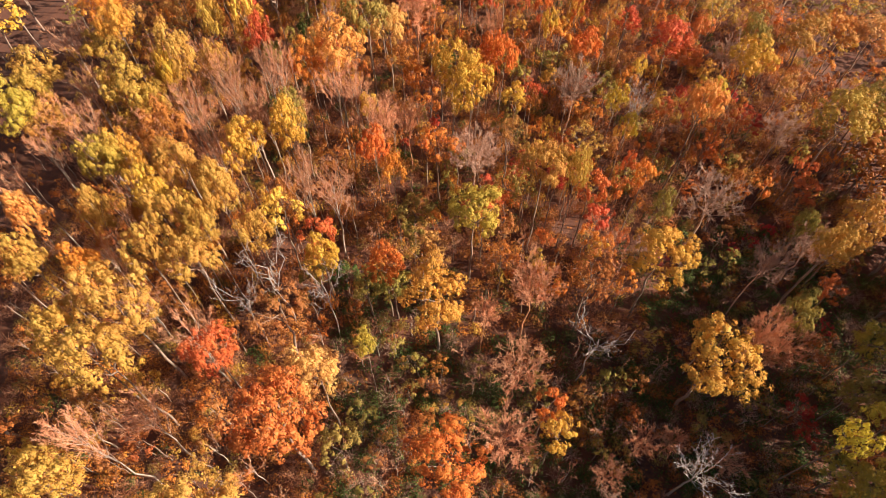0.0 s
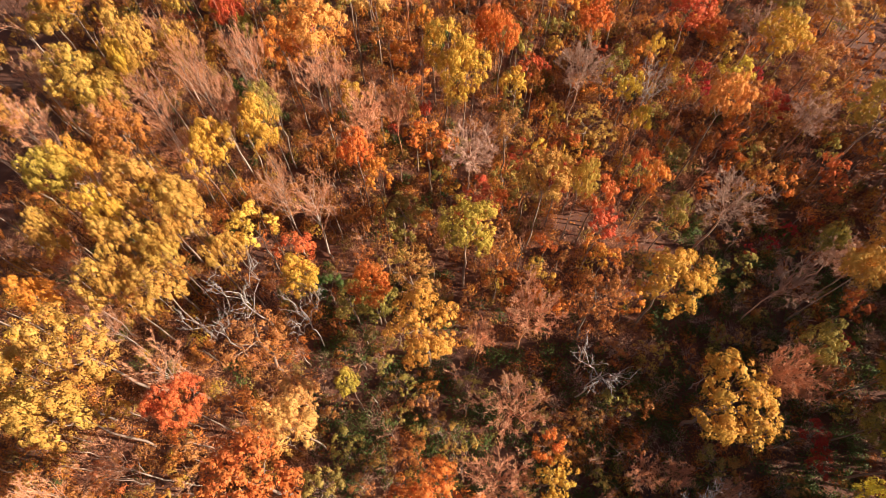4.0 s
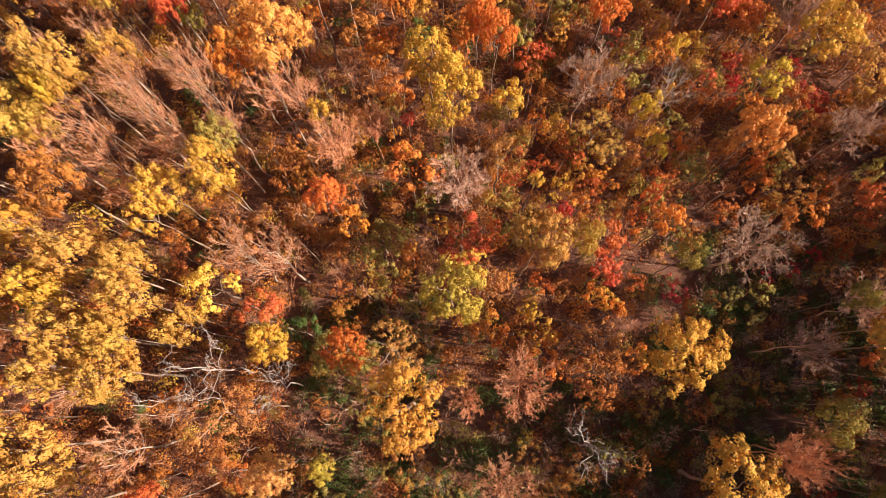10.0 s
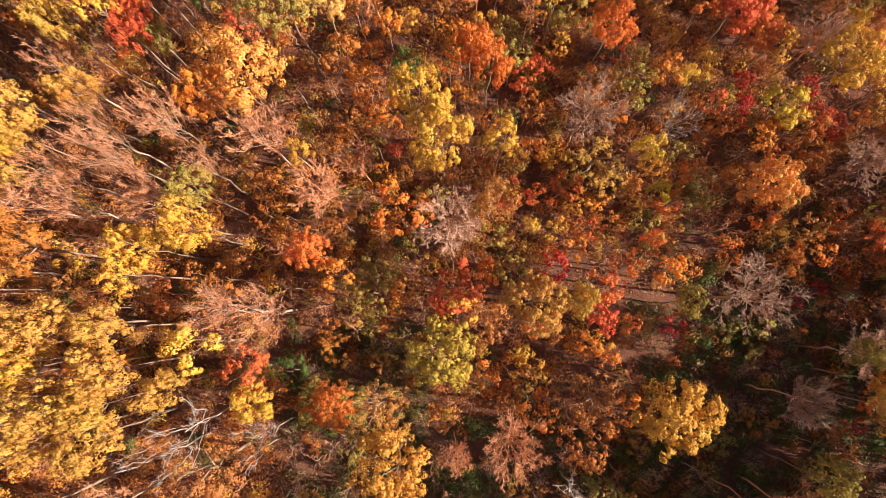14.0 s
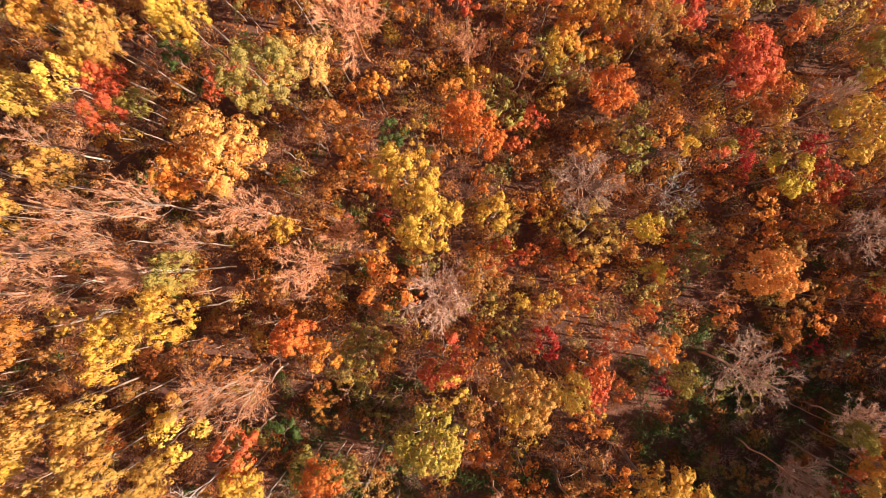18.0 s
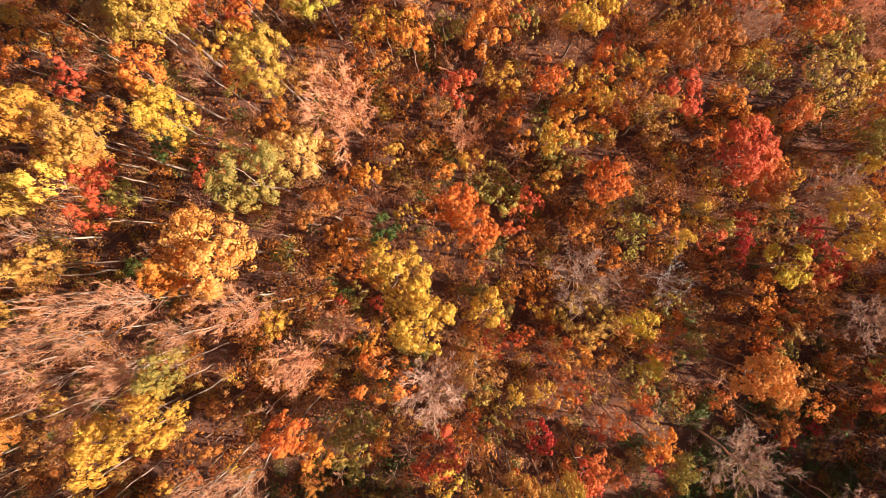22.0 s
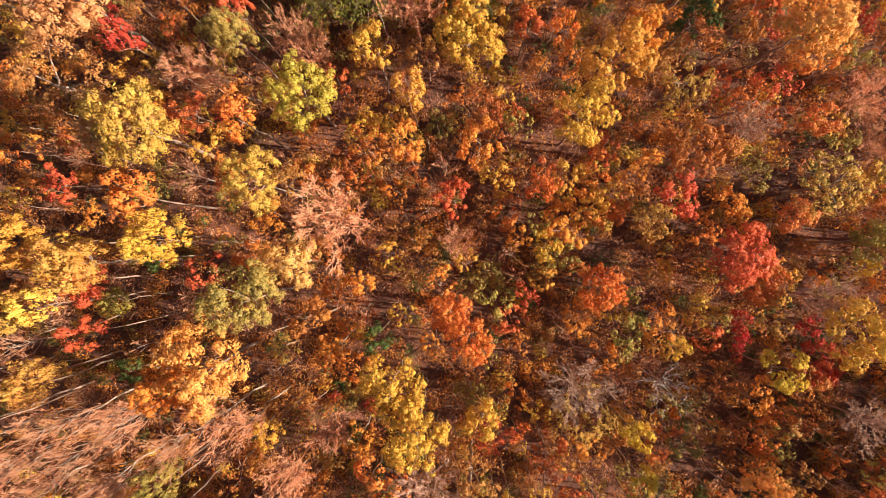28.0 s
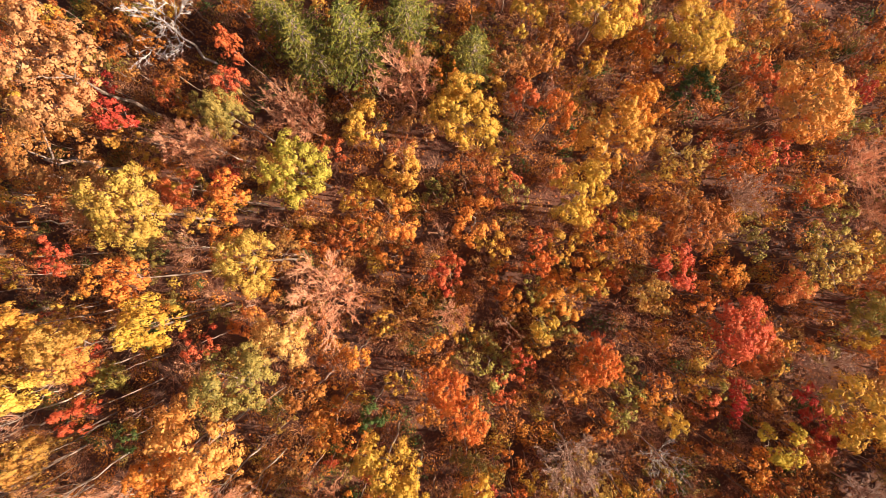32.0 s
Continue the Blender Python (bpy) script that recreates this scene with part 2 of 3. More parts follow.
def leafy_pattern(h, r, puffs, per, leaf, base_frac=0.4, ragged=0.3, fill=0.6, limbs=4, lobes=11, puff=0.13, inner=0):
    """A crown of uneven lobes, each set with small rounded puffs of leaves."""
    parts = limbs_for(h, r, h * base_frac, limbs, 0.013 * h)
    mid, half = h * (1 + base_frac) / 2, h * (1 - base_frac) / 2
    k = np.arange(lobes) + 0.5
    up = 1 - 1.55 * k / lobes
    ang = k * 2.4 + rng.uniform(-0.45, 0.45, lobes)
    flat = np.sqrt(np.clip(1 - up * up, 0, 1))
    way = np.stack([flat * np.cos(ang), flat * np.sin(ang), up], 1)
    far = 0.62 * (1 + rng.uniform(-ragged, ragged, lobes))
    centre = way * far[:, None] * [r, r, half]
    size = rng.uniform(0.26, 0.47, lobes) * (1 - 0.2 * ragged)
    own = rng.choice(lobes, puffs, p=size ** 2 / (size ** 2).sum())
    d = unit(rng.normal(size=(puffs, 3)) + way[own] * 0.7 + [0, 0, 0.7])
    depth = np.where(rng.random(puffs) < fill, rng.uniform(0.86, 1.12, puffs), rng.uniform(0.25, 0.9, puffs))
    tall = np.array([r, r, min(half, r * 1.25)])
    c = centre[own] + d * (size[own] * depth)[:, None] * tall + [0, 0, mid]
    lift = h - np.quantile(c[:, 2], 0.98)
    c[:, 2] += lift
    cr = rng.uniform(0.55, 1.0, puffs) * r * puff
    o = unit(rng.normal(size=(puffs, per, 3)) + d[:, None] * 0.6 + [0, 0, 0.55])
    p = c[:, None] + o * cr[:, None, None] * rng.uniform(0.8, 1.1, (puffs, per, 1)) * [1, 1, 0.85]
    nrm = unit(o + d[:, None] * 0.3 + rng.normal(size=o.shape) * 0.17)
    pieces = [leaflets(p.reshape(-1, 3), nrm.reshape(-1, 3), leaf * rng.uniform(0.75, 1.3, puffs * per))]
    if inner:
        # the closed mass of larger leaves inside each lobe
        own = np.repeat(np.arange(lobes), inner)
        d = unit(rng.normal(size=(len(own), 3)) + way[own] * 0.6 + [0, 0, 0.25])
        q = centre[own] + d * (size[own] * rng.uniform(0.4, 0.72, len(own)))[:, None] * tall + [0, 0, mid + lift]
        pieces.append(leaflets(q, unit(d + rng.normal(size=d.shape) * 0.25), rng.uniform(0.07, 0.11, len(own)) * r, 0.95))
    v, f = joined(pieces)
    parts.append(("crown", make_mesh("crown", v, f, [LEAF["ochre"]]), True))
    return parts


def offshoots(a, b, per, spread, rise, low, high, first=0.25):
    """Side shoots of the twigs from a to b: where they start and where they end."""
    n = len(a) * per
    i = np.repeat(np.arange(len(a)), per)
    t = rng.uniform(first, 1.0, (n, 1))
    along = (b - a)[i]
    start = a[i] + along * t
    way = unit(unit(along) + rng.normal(size=(n, 3)) * spread + [0, 0, rise])
    return start, start + way * np.linalg.norm(along, axis=1, keepdims=True) * rng.uniform(low, high, (n, 1)) * (1.2 - 0.5 * t)


def branchwork(a, b, counts, thick, spread, rise):
    """Three orders of ever finer shoots on the limb lengths from a to b, as one mesh of twigs."""
    a1, b1 = offshoots(a, b, counts[0], spread, rise, 0.6, 1.2, 0.1)
    a2, b2 = offshoots(a1, b1, counts[1], spread, rise, 0.35, 0.7)
    a3, b3 = offshoots(a2, b2, counts[2], spread * 1.15, rise * 0.7, 0.35, 0.75)
    return joined([spikes(a1, b1, np.full(len(a1), thick * 0.8)), spikes(a2, b2, np.full(len(a2), thick * 0.52)),
                   slivers(a3, b3, np.full(len(a3), thick * 1.15))])


def bare_pattern(h, r, base_frac, limbs=10, thick=0.0085, counts=(2, 5, 4), twig=None, bark=None):
    """A leafless forest tree: a tall trunk, steep limbs and a feathery brush of twigs."""
    parts = []
    lean = rng.normal(size=2) * 0.3
    rad = thick * h
    trunk, pts = bent((0, 0, -0.4), (lean[0], lean[1], h * 0.86), rad, rad * 0.2, 6, 0.015, 7)
    parts.append(("trunk", make_mesh("trunk", trunk[0], [trunk[1]], [bark], True), False))
    A, B = [], []
    for i in range(limbs):
        z = h * base_frac + (h * 0.84 - h * base_frac) * (i + 0.3) / limbs
        a = np.array([lean[0] * z / h, lean[1] * z / h, z])
        ang = i * 2.4 + rng.uniform(-0.5, 0.5)
        reach = r * rng.uniform(0.5, 0.95) * (1 - 0.45 * i / limbs)
        rise = (h - z) * rng.uniform(0.6, 0.92)
        b = a + [math.cos(ang) * reach, math.sin(ang) * reach, rise]
        limb, lp = bent(a, b, rad * 0.27, rad * 0.06, 4, 0.035, 4)
        parts.append(("limb", make_mesh("limb", limb[0], [limb[1]], [bark], True), False))
        A.append(lp[1:-1])
        B.append(lp[2:])
    v, f = branchwork(np.concatenate(A), np.concatenate(B), counts, 0.024, 0.42, 0.22)
    parts.append(("branchwork", make_mesh("branchwork", v, f, [twig]), False))
    return parts


def globe_pattern(h, r, low, limbs, counts, twig, bark, thick=0.026):
    """A rounded leafless tree: curved limbs that fan out into a ball of fine outward twigs."""
    parts = []
    rad = 0.0085 * h
    centre = np.array([0.0, 0.0, h - r * 1.0])
    trunk, _ = bent((0, 0, -0.4), (rng.normal() * 0.15, rng.normal() * 0.15, h - r * 0.8), rad, rad * 0.3, 6, 0.012, 6)
    parts.append(("trunk", make_mesh("trunk", trunk[0], [trunk[1]], [bark], True), False))
    foot = np.array([0, 0, max(h * low, h - 2.3 * r)])
    A, B = [], []
    for i in range(limbs):
        up = 0.95 - 1.05 * (i + 0.5) / limbs
        ang = i * 2.4 + rng.uniform(-0.4, 0.4)
        d = np.array([math.cos(ang) * math.sqrt(1 - up * up), math.sin(ang) * math.sqrt(1 - up * up), up])
        a = foot + (centre - foot) * rng.uniform(0.2, 0.8)
        limb, lp = bent(a, centre + d * r * rng.uniform(0.55, 0.82), rad * 0.22, rad * 0.06, 4, 0.04, 4)
        parts.append(("limb", make_mesh("limb", limb[0], [limb[1]], [bark], True), False))
        A.append(lp[1:-1])
        B.append(lp[2:])
    v, f = branchwork(np.concatenate(A), np.concatenate(B), counts, thick, 0.44, 0.1)
    parts.append(("branchwork", make_mesh("branchwork", v, f, [twig]), False))
    return parts


def dead_pattern(h, r):
    """A bleached dead tree with crooked bare limbs, each with forks."""
    parts = []
    trunk, pts = bent((0, 0, -0.4), (0.3, -0.2, h * 0.8), 0.0062 * h, 0.004 * h, 6, 0.02, 7)
    parts.append(("trunk", make_mesh("trunk", trunk[0], [trunk[1]], [DEAD_BARK], True), False))
    for i in range(6):
        z = h * (0.5 + 0.05 * i)
        ang = i * 2.2 + rng.uniform(-0.3, 0.3)
        a = np.array([0.3 * z / h, -0.2 * z / h, z])
        b = a + [math.cos(ang) * r * rng.uniform(0.7, 1), math.sin(ang) * r * rng.uniform(0.7, 1), (h - z) * rng.uniform(0.6, 1.0)]
        limb, lp = bent(a, b, 0.0030 * h, 0.0012 * h, 6, 0.05, 5)
        forks = []
        for j in range(4):
            k = rng.integers(1, 6)
            w = unit(unit(b - a) + rng.normal(size=3) * 0.6 + [0, 0, 0.2])
            q = lp[k] + w * r * rng.uniform(0.3, 0.6)
            fork, fp = bent(lp[k], q, 0.0016 * h, 0.0007 * h, 4, 0.08, 4)
            s = fp[rng.integers(1, 5, 6)]
            e = s + unit(w + rng.normal(size=(6, 3)) * 0.7) * r * rng.uniform(0.12, 0.3, (6, 1))
            v, f = joined([fork, spikes(s, e, np.full(6, 0.018))])
            forks.append(make_mesh("fork", v, f, [DEAD_BARK], True))
        parts.append(("limb", make_mesh("limb", limb[0], [limb[1]], [DEAD_BARK], True), False, forks))
    return parts


def fir_pattern(h, r, whorls=17):
    """A conifer: whorls of drooping boughs with needled sprays."""
    parts = []
    trunk, _ = bent((0, 0, -0.4), (0, 0, h * 0.97), 0.016 * h, 0.02, 5, 0.004, 7)
    parts.append(("trunk", make_mesh("trunk", trunk[0], [trunk[1]], [BARK], True), False))
    lines, P, N, S = [], [], [], []
    for i in range(whorls):
        t = (i + 0.5) / whorls
        z = h * (0.22 + 0.76 * t)
        reach = r * (1 - t) ** 0.8 + 0.18
        for j in range(7):
            ang = j * 0.9 + i * 0.63 + rng.uniform(-0.2, 0.2)
            ln = reach * rng.uniform(0.78, 1.08)
            a = np.array([0, 0, z])
            b = np.array([math.cos(ang) * ln, math.sin(ang) * ln, z - ln * 0.28])
            lines.append((a, b))
            n = max(7, int(ln * 11))
            s = rng.uniform(0.15, 1.0, n)[:, None]
            side = np.array([-math.sin(ang), math.cos(ang), 0])
            off = rng.normal(size=(n, 1)) * 0.30 * (1.1 - s) * ln * 0.55
            P.append(a + (b - a) * s + side * off + rng.normal(size=(n, 3)) * 0.07 - [0, 0, 1] * np.abs(off) * 0.3)
            N.append(unit(np.array([0, 0, 1.0]) + rng.normal(size=(n, 3)) * 0.5))
            S.append(rng.uniform(0.24, 0.5, n))
    A, B = (np.array(x) for x in zip(*lines))
    v, f = leaves(np.concatenate(P), np.concatenate(N), np.concatenate(S), 0.34)
    sv, sf = spikes(A, B, np.full(len(A), 0.05))
    parts.append(("foliage", make_mesh("foliage", np.concatenate([v, sv]), [f, sf + len(v)], [LEAF["needle"], BARK], slots=[0, 1]), True))
    return parts


# pattern name: (height, crown radius, variants)
PATTERNS = {
    "broad": (16.0, 4.2, [leafy_pattern(16, 4, 150, 46, 0.165, 0.61 + 0.02 * i, 0.38, 0.9, lobes=15, puff=0.14, inner=30) for i in range(5)]),
    "small": (10.0, 2.2, [leafy_pattern(10, 2.0, 60, 34, 0.14, 0.68, 0.36, 0.9, limbs=3, lobes=9, puff=0.19, inner=22) for i in range(5)]),
    "thin": (14.0, 3.0, [leafy_pattern(14, 3.0, 120, 22, 0.13, 0.58, 0.3, 0.5, lobes=12) for i in range(3)]),
    "sapling": (7.0, 1.7, [leafy_pattern(7, 1.7, 34, 22, 0.14, 0.52, 0.4, 0.85, limbs=0, lobes=7, puff=0.2, inner=12) for i in range(6)]),
    "wisp": (7.0, 1.7, [leafy_pattern(7, 1.7, 80, 10, 0.105, 0.4, 0.45, 0.2, limbs=2, lobes=6) for i in range(3)]),
    "brush": (8.0, 1.7, [globe_pattern(8, 1.7, 0.3, 5, (3, 4, 4), TWIG, PALE_BARK, 0.02) for i in range(4)]),
    "far": (17.0, 3.8, [leafy_pattern(17, 3.8, 70, 10, 0.42, 0.35, 0.4, limbs=0, puff=0.2) for i in range(4)]),
    "bare": (16.0, 3.2, [bare_pattern(16, 3.2, 0.40 + 0.06 * (i % 3), 13, 0.0085, (3, 6, 6), TWIG, PALE_BARK) for i in range(4)]),
    "globe": (13.0, 3.3, [globe_pattern(13, 3.3, 0.35, 18, (3, 7, 8), TWIG, TWIG) for i in range(3)]),
    "greybare": (14.0, 3.4, [globe_pattern(14, 3.4, 0.35, 18, (3, 7, 8), GREY_TWIG, GREY_TWIG, 0.028) for i in range(3)]),
    "snag": (15.0, 4.0, [globe_pattern(15, 4.0, 0.35, 11, (2, 4, 3), DEAD_BARK, DEAD_BARK, 0.05) for i in range(3)]),
    "dead": (18.0, 4.0, [dead_pattern(18, 4.0) for i in range(3)]),
    "fir": (18.0, 3.6, [fir_pattern(18, 3.6) for i in range(2)]),
}
SETS = {
    "ochre": ("broad", "ochre", "oak_tree", "broad oak with a full ochre-yellow autumn crown"),
    "gold": ("broad", "gold", "maple_tree", "maple with a golden-yellow autumn crown"),
    "lemon": ("small", "lemon", "birch_tree", "small birch with bright lemon-yellow leaves"),
    "cream": ("broad", "cream", "ash_tree", "ash with pale cream-yellow sunlit leaves"),
    "orange": ("broad", "orange", "maple_tree", "maple with a dense orange autumn crown"),
    "sorange": ("small", "orange", "young_maple", "young maple with orange leaves under taller trees"),
    "sgold": ("small", "gold", "young_maple", "young maple with golden-yellow leaves"),
    "rust": ("broad", "rust", "oak_tree", "oak with rust-brown autumn leaves"),
    "srust": ("small", "rust", "young_oak", "slender sapling with rust-brown leaves in the understory"),
    "red": ("broad", "red", "maple_tree", "maple with a red-orange autumn crown"),
    "sred": ("small", "red", "young_maple", "young maple with red-orange leaves"),
    "scarlet": ("small", "scarlet", "young_maple", "small maple with deep scarlet leaves"),
    "peach": ("broad", "peach", "oak_tree", "oak with peach-orange sunlit leaves"),
    "buff": ("broad", "buff", "oak_tree", "broad oak with buff-tan autumn leaves"),
    "olive": ("broad", "olive", "oak_tree", "oak still olive green turning yellow"),
    "solive": ("small", "olive", "young_oak", "sapling with olive-green leaves in the understory"),
    "lime": ("broad", "lime", "linden_tree", "linden with a yellow-green rounded crown"),
    "tan": ("thin", "tan", "beech_tree", "thinly leaved beech with tan leaves"),
    "thingold": ("thin", "ochre", "hickory_tree", "thinly leaved hickory with ochre leaves"),
    "thinrust": ("thin", "rust", "oak_tree", "thinly leaved oak with rust leaves and twigs showing"),
    "sgreen": ("small", "green", "holly_tree", "small dark green evergreen in the understory"),
    "bare": ("bare", None, "bare_tree", "leafless tree with pale trunk and pinkish twigs"),
    "globe": ("globe", None, "bare_tree", "rounded leafless tree with a dense brush of tan twigs"),
    "greybare": ("greybare", None, "bare_tree", "spreading leafless tree with a brush of grey-brown twigs"),
    "dead": ("dead", None, "dead_tree", "dead tree with bleached white crooked limbs"),
    "snag": ("snag", None, "dead_tree", "spreading leafless dead tree with many thin grey-white branches"),
    "uorange": ("sapling", "orange", "maple_sapling", "sapling with orange leaves in the understory"),
    "ugold": ("sapling", "gold", "birch_sapling", "sapling with golden leaves in the understory"),
    "urust": ("sapling", "rust", "oak_sapling", "sapling with rust-brown leaves in the understory"),
    "ured": ("sapling", "red", "maple_sapling", "sapling with red-orange leaves in the understory"),
    "utan": ("sapling", "tan", "beech_sapling", "sapling with tan leaves in the understory"),
    "uolive": ("sapling", "olive", "oak_sapling", "sapling with olive-green leaves in the understory"),
    "uscarlet": ("sapling", "scarlet", "maple_sapling", "low sapling with scarlet leaves"),
    "wrust": ("wisp", "rust", "oak_sapling", "thinly leaved sapling with a few rust leaves"),
    "wochre": ("wisp", "ochre", "birch_sapling", "thinly leaved sapling with a few ochre leaves"),
    "worange": ("wisp", "orange", "maple_sapling", "thinly leaved sapling with a few orange leaves"),
    "brush": ("brush", None, "bare_sapling", "leafless sapling with a brush of pinkish twigs"),
    "fochre": ("far", "ochre", "oak_tree", "oak with an ochre crown in the surrounding forest"),
    "forange": ("far", "orange", "maple_tree", "maple with an orange crown in the surrounding forest"),
    "frust": ("far", "rust", "oak_tree", "oak with a rust-brown crown in the surrounding forest"),
    "fgold": ("far", "gold", "maple_tree", "maple with a golden crown in the surrounding forest"),
    "folive": ("far", "olive", "oak_tree", "oak with an olive crown in the surrounding forest"),
    "ftan": ("far", "tan", "beech_tree", "beech with a tan crown in the surrounding forest"),
    "fir": ("fir", "needle", "fir_tree", "dark green fir with drooping needled boughs"),
    "larch": ("small", "larch", "larch_tree", "small conifer with soft yellow-green needles"),
}
planted = []
count = {}


def tree(kind, x, y, top, r, group="", tilt=0.0):
    """Plants one tree: crown centre, height of its top and crown radius, in metres."""
    shape, leaf, name, label = SETS[kind]
    h0, r0, variants = PATTERNS[shape]
    n = count[shape] = count.get(shape, -1) + 1
    z = float(ground_z(x, y))
    root = new(name)
    root.empty_display_size = 0.5
    root.matrix_basis = pose(x, y, z, tilt, tilt * 0.5, (n * 137.5) % 360)
    root.scale = (r / r0, r / r0, (top - z) / h0)
    tagged(root, label, "tree", group or ("forest " + name.replace("_", " ") + "s"))
    for part_name, me, coloured, *forks in variants[n % len(variants)]:
        ob = new(part_name, me)
        ob.parent = root
        if part_name == "branchwork":
            tagged(ob, kind="stuff")
        for fork in (forks[0] if forks else ()):
            new("fork", fork).parent = ob
        if coloured:
            ob.material_slots[0].link = "OBJECT"
            ob.material_slots[0].material = LEAF[leaf]
    planted.append((x, y, r))
    return root


# ---- ground ----
step = np.r_[-2500, -1200, -600, -300, np.arange(-150, 151, 3.0), 300, 600, 1200, 2500]
gx, gy = np.meshgrid(step, step + 60)
gz = ground_z(gx, gy)
n = len(step)
i, j = np.meshgrid(np.arange(n - 1), np.arange(n - 1))
q = (i + j * n).ravel()
ground = new("ground", make_mesh("ground", np.stack([gx, gy, gz], -1).reshape(-1, 3), [np.stack([q, q + 1, q + n + 1, q + n], 1)], [ground_mat], True))
tagged(ground, "forest floor of reddish brown leaf litter and dark soil", "ground", kind="structure")

# ---- the trees that stand in the middle of the view, from near to far ----
tree("gold", 3.7, 61.4, 21.5, 3.2)
tree("buff", -24.8, 99.2, 23.9, 4.9)
tree("sred", -11.4, 101.8, 18.6, 1.4)
tree("sred", -12.0, 98.8, 16.7, 1.7)
tree("scarlet", -21.1, 95.7, 19.7, 1.6)
tree("olive", -11.8, 96.0, 21.0, 2.2)
tree("globe", 3.5, 99.2, 19.5, 3.8)
tree("lime", -6.0, 91.1, 18.2, 3.5)
tree("gold", 8.7, 95.7, 18.0, 3.4)
tree("sgold", 0.1, 94.6, 18.4, 2.2)
tree("sgold", 3.3, 90.9, 18.1, 2.0)
tree("gold", 21.8, 93.8, 18.6, 3.3)
tree("gold", 18.5, 88.5, 20.5, 2.9)
tree("peach", 38.1, 96.3, 19.8, 3.9)
tree("ochre", -18.8, 87.6, 23.0, 3.9)
tree("sorange", -11.2, 88.7, 20.5, 2.2)
tree("ochre", -9.6, 83.1, 21.0, 2.9)
tree("sorange", 9.5, 86.6, 17.7, 2.3)
tree("sorange", 2.7, 86.6, 18.3, 2.1)
tree("sred", 6.9, 81.7, 16.2, 1.9)
tree("globe", 7.4, 78.0, 16.7, 2.1)
tree("cream", -7.8, 76.1, 17.1, 3.0)
tree("olive", -10.3, 73.4, 23.2, 3.4)
tree("gold", -17.0, 78.4, 24.5, 2.5)
tree("sorange", -18.8, 82.0, 23.0, 2.3)
tree("ochre", -23.2, 76.4, 24.8, 2.7)
tree("gold", -27.3, 78.2, 25.0, 2.2)
tree("lemon", -26.8, 73.0, 23.7, 1.8)
tree("scarlet", -24.3, 70.4, 20.5, 1.7)
tree("peach", -14.4, 67.2, 22.5, 4.3)
tree("rust", 29.4, 86.0, 15.6, 3.1)
tree("red", 33.6, 76.2, 14.8, 3.5)
tree("red", 36.0, 73.8, 12.2, 2.6)
tree("thingold", 41.7, 82.3, 14.8, 3.5)
tree("peach", 39.1, 79.9, 12.1, 1.9)
tree("greybare", 41.1, 72.3, 16.1, 3.1)
tree("gold", 42.4, 69.1, 17.9, 3.4)
tree("larch", 37.4, 65.8, 13.6, 2.4)
tree("lemon", 27.0, 68.1, 15.4, 1.1)
tree("greybare", 17.9, 64.8, 18.4, 3.9)
tree("sgreen", 0.0, 69.3, 15.5, 1.8)
tree("gold", 1.5, 65.2, 20.0, 3.1)
tree("orange", 6.7, 71.4, 16.7, 2.2)
tree("orange", 20.3, 73.4, 15.3, 2.5)
tree("sorange", 15.2, 82.6, 15.2, 1.6)
tree("sgold", 19.8, 80.9, 15.1, 1.3)
tree("sgold", 15.4, 77.3, 15.7, 1.5)
tree("sgreen", 29.7, 98.5, 13.1, 2.4)
tree("sred", 41.3, 89.0, 11.8, 2.1)
tree("greybare", 34.5, 88.5, 14.9, 2.7)
tree("thingold", 29.3, 92.9, 12.2, 2.6)
tree("sorange", -1.7, 74.3, 14.0, 1.6)
tree("thingold", 25.1, 79.8, 16.0, 2.0)
tree("sorange", 16.5, 95.9, 19.0, 1.5)
tree("peach", 31.8, 56.6, 21.5, 2.6)
tree("scarlet", 42.6, 64.5, 9.9, 1.5)
tree("larch", 23.6, 56.8, 16.6, 1.3)
tree("larch", 22.8, 60.9, 17.0, 1.6)
tree("snag", 26.5, 64.3, 16.0, 3.0)
tree("lemon", 12.0, 54.0, 15.0, 0.9)
tree("scarlet", 14.2, 50.0, 15.0, 1.6)
tree("sred", 23.8, 52.8, 14.0, 1.0)
tree("srust", 36.7, 50.5, 13.2, 1.5)
tree("olive", -19.0, 57.0, 21.1, 2.1)
tree("gold", -18.8, 53.3, 22.5, 2.5)
tree("sgold", -9.8, 61.0, 15.6, 1.6)
tree("gold", 24.2, 36.6, 19.8, 4.0)
tree("lime", 3.5, 42.1, 20.0, 3.5)
tree("ochre", 11.5, 46.6, 22.2, 3.0)
tree("ochre", 15.5, 46.8, 22.5, 1.7)
tree("sred", 19.0, 45.4, 12.6, 2.1)
tree("olive", 27.2, 46.6, 14.2, 1.7)
tree("greybare", 33.2, 47.2, 16.0, 4.7)
tree("globe", 9.8, 33.8, 19.7, 3.9)
tree("thinrust", 16.6, 34.6, 18.9, 3.0)
tree("gold", -13.7, 37.7, 17.6, 2.3)
tree("sred", -14.4, 40.2, 16.7, 2.5)
tree("lemon", -18.7, 42.7, 18.3, 2.6)
tree("bare", -13.1, 46.0, 19.2, 3.5)
tree("bare", -16.1, 45.9, 21.0, 2.9)
tree("ochre", -29.2, 44.8, 25.4, 2.7)
tree("ochre", -24.0, 41.2, 24.3, 2.6)
tree("ochre", -28.6, 38.4, 26.0, 2.7)
tree("ochre", -21.0, 39.2, 20.6, 2.0)
tree("orange", -6.6, 37.2, 16.4, 2.6)
tree("greybare", 37.3, 37.4, 17.2, 3.3)
tree("sgold", -24.2, 49.4, 21.2, 1.9)
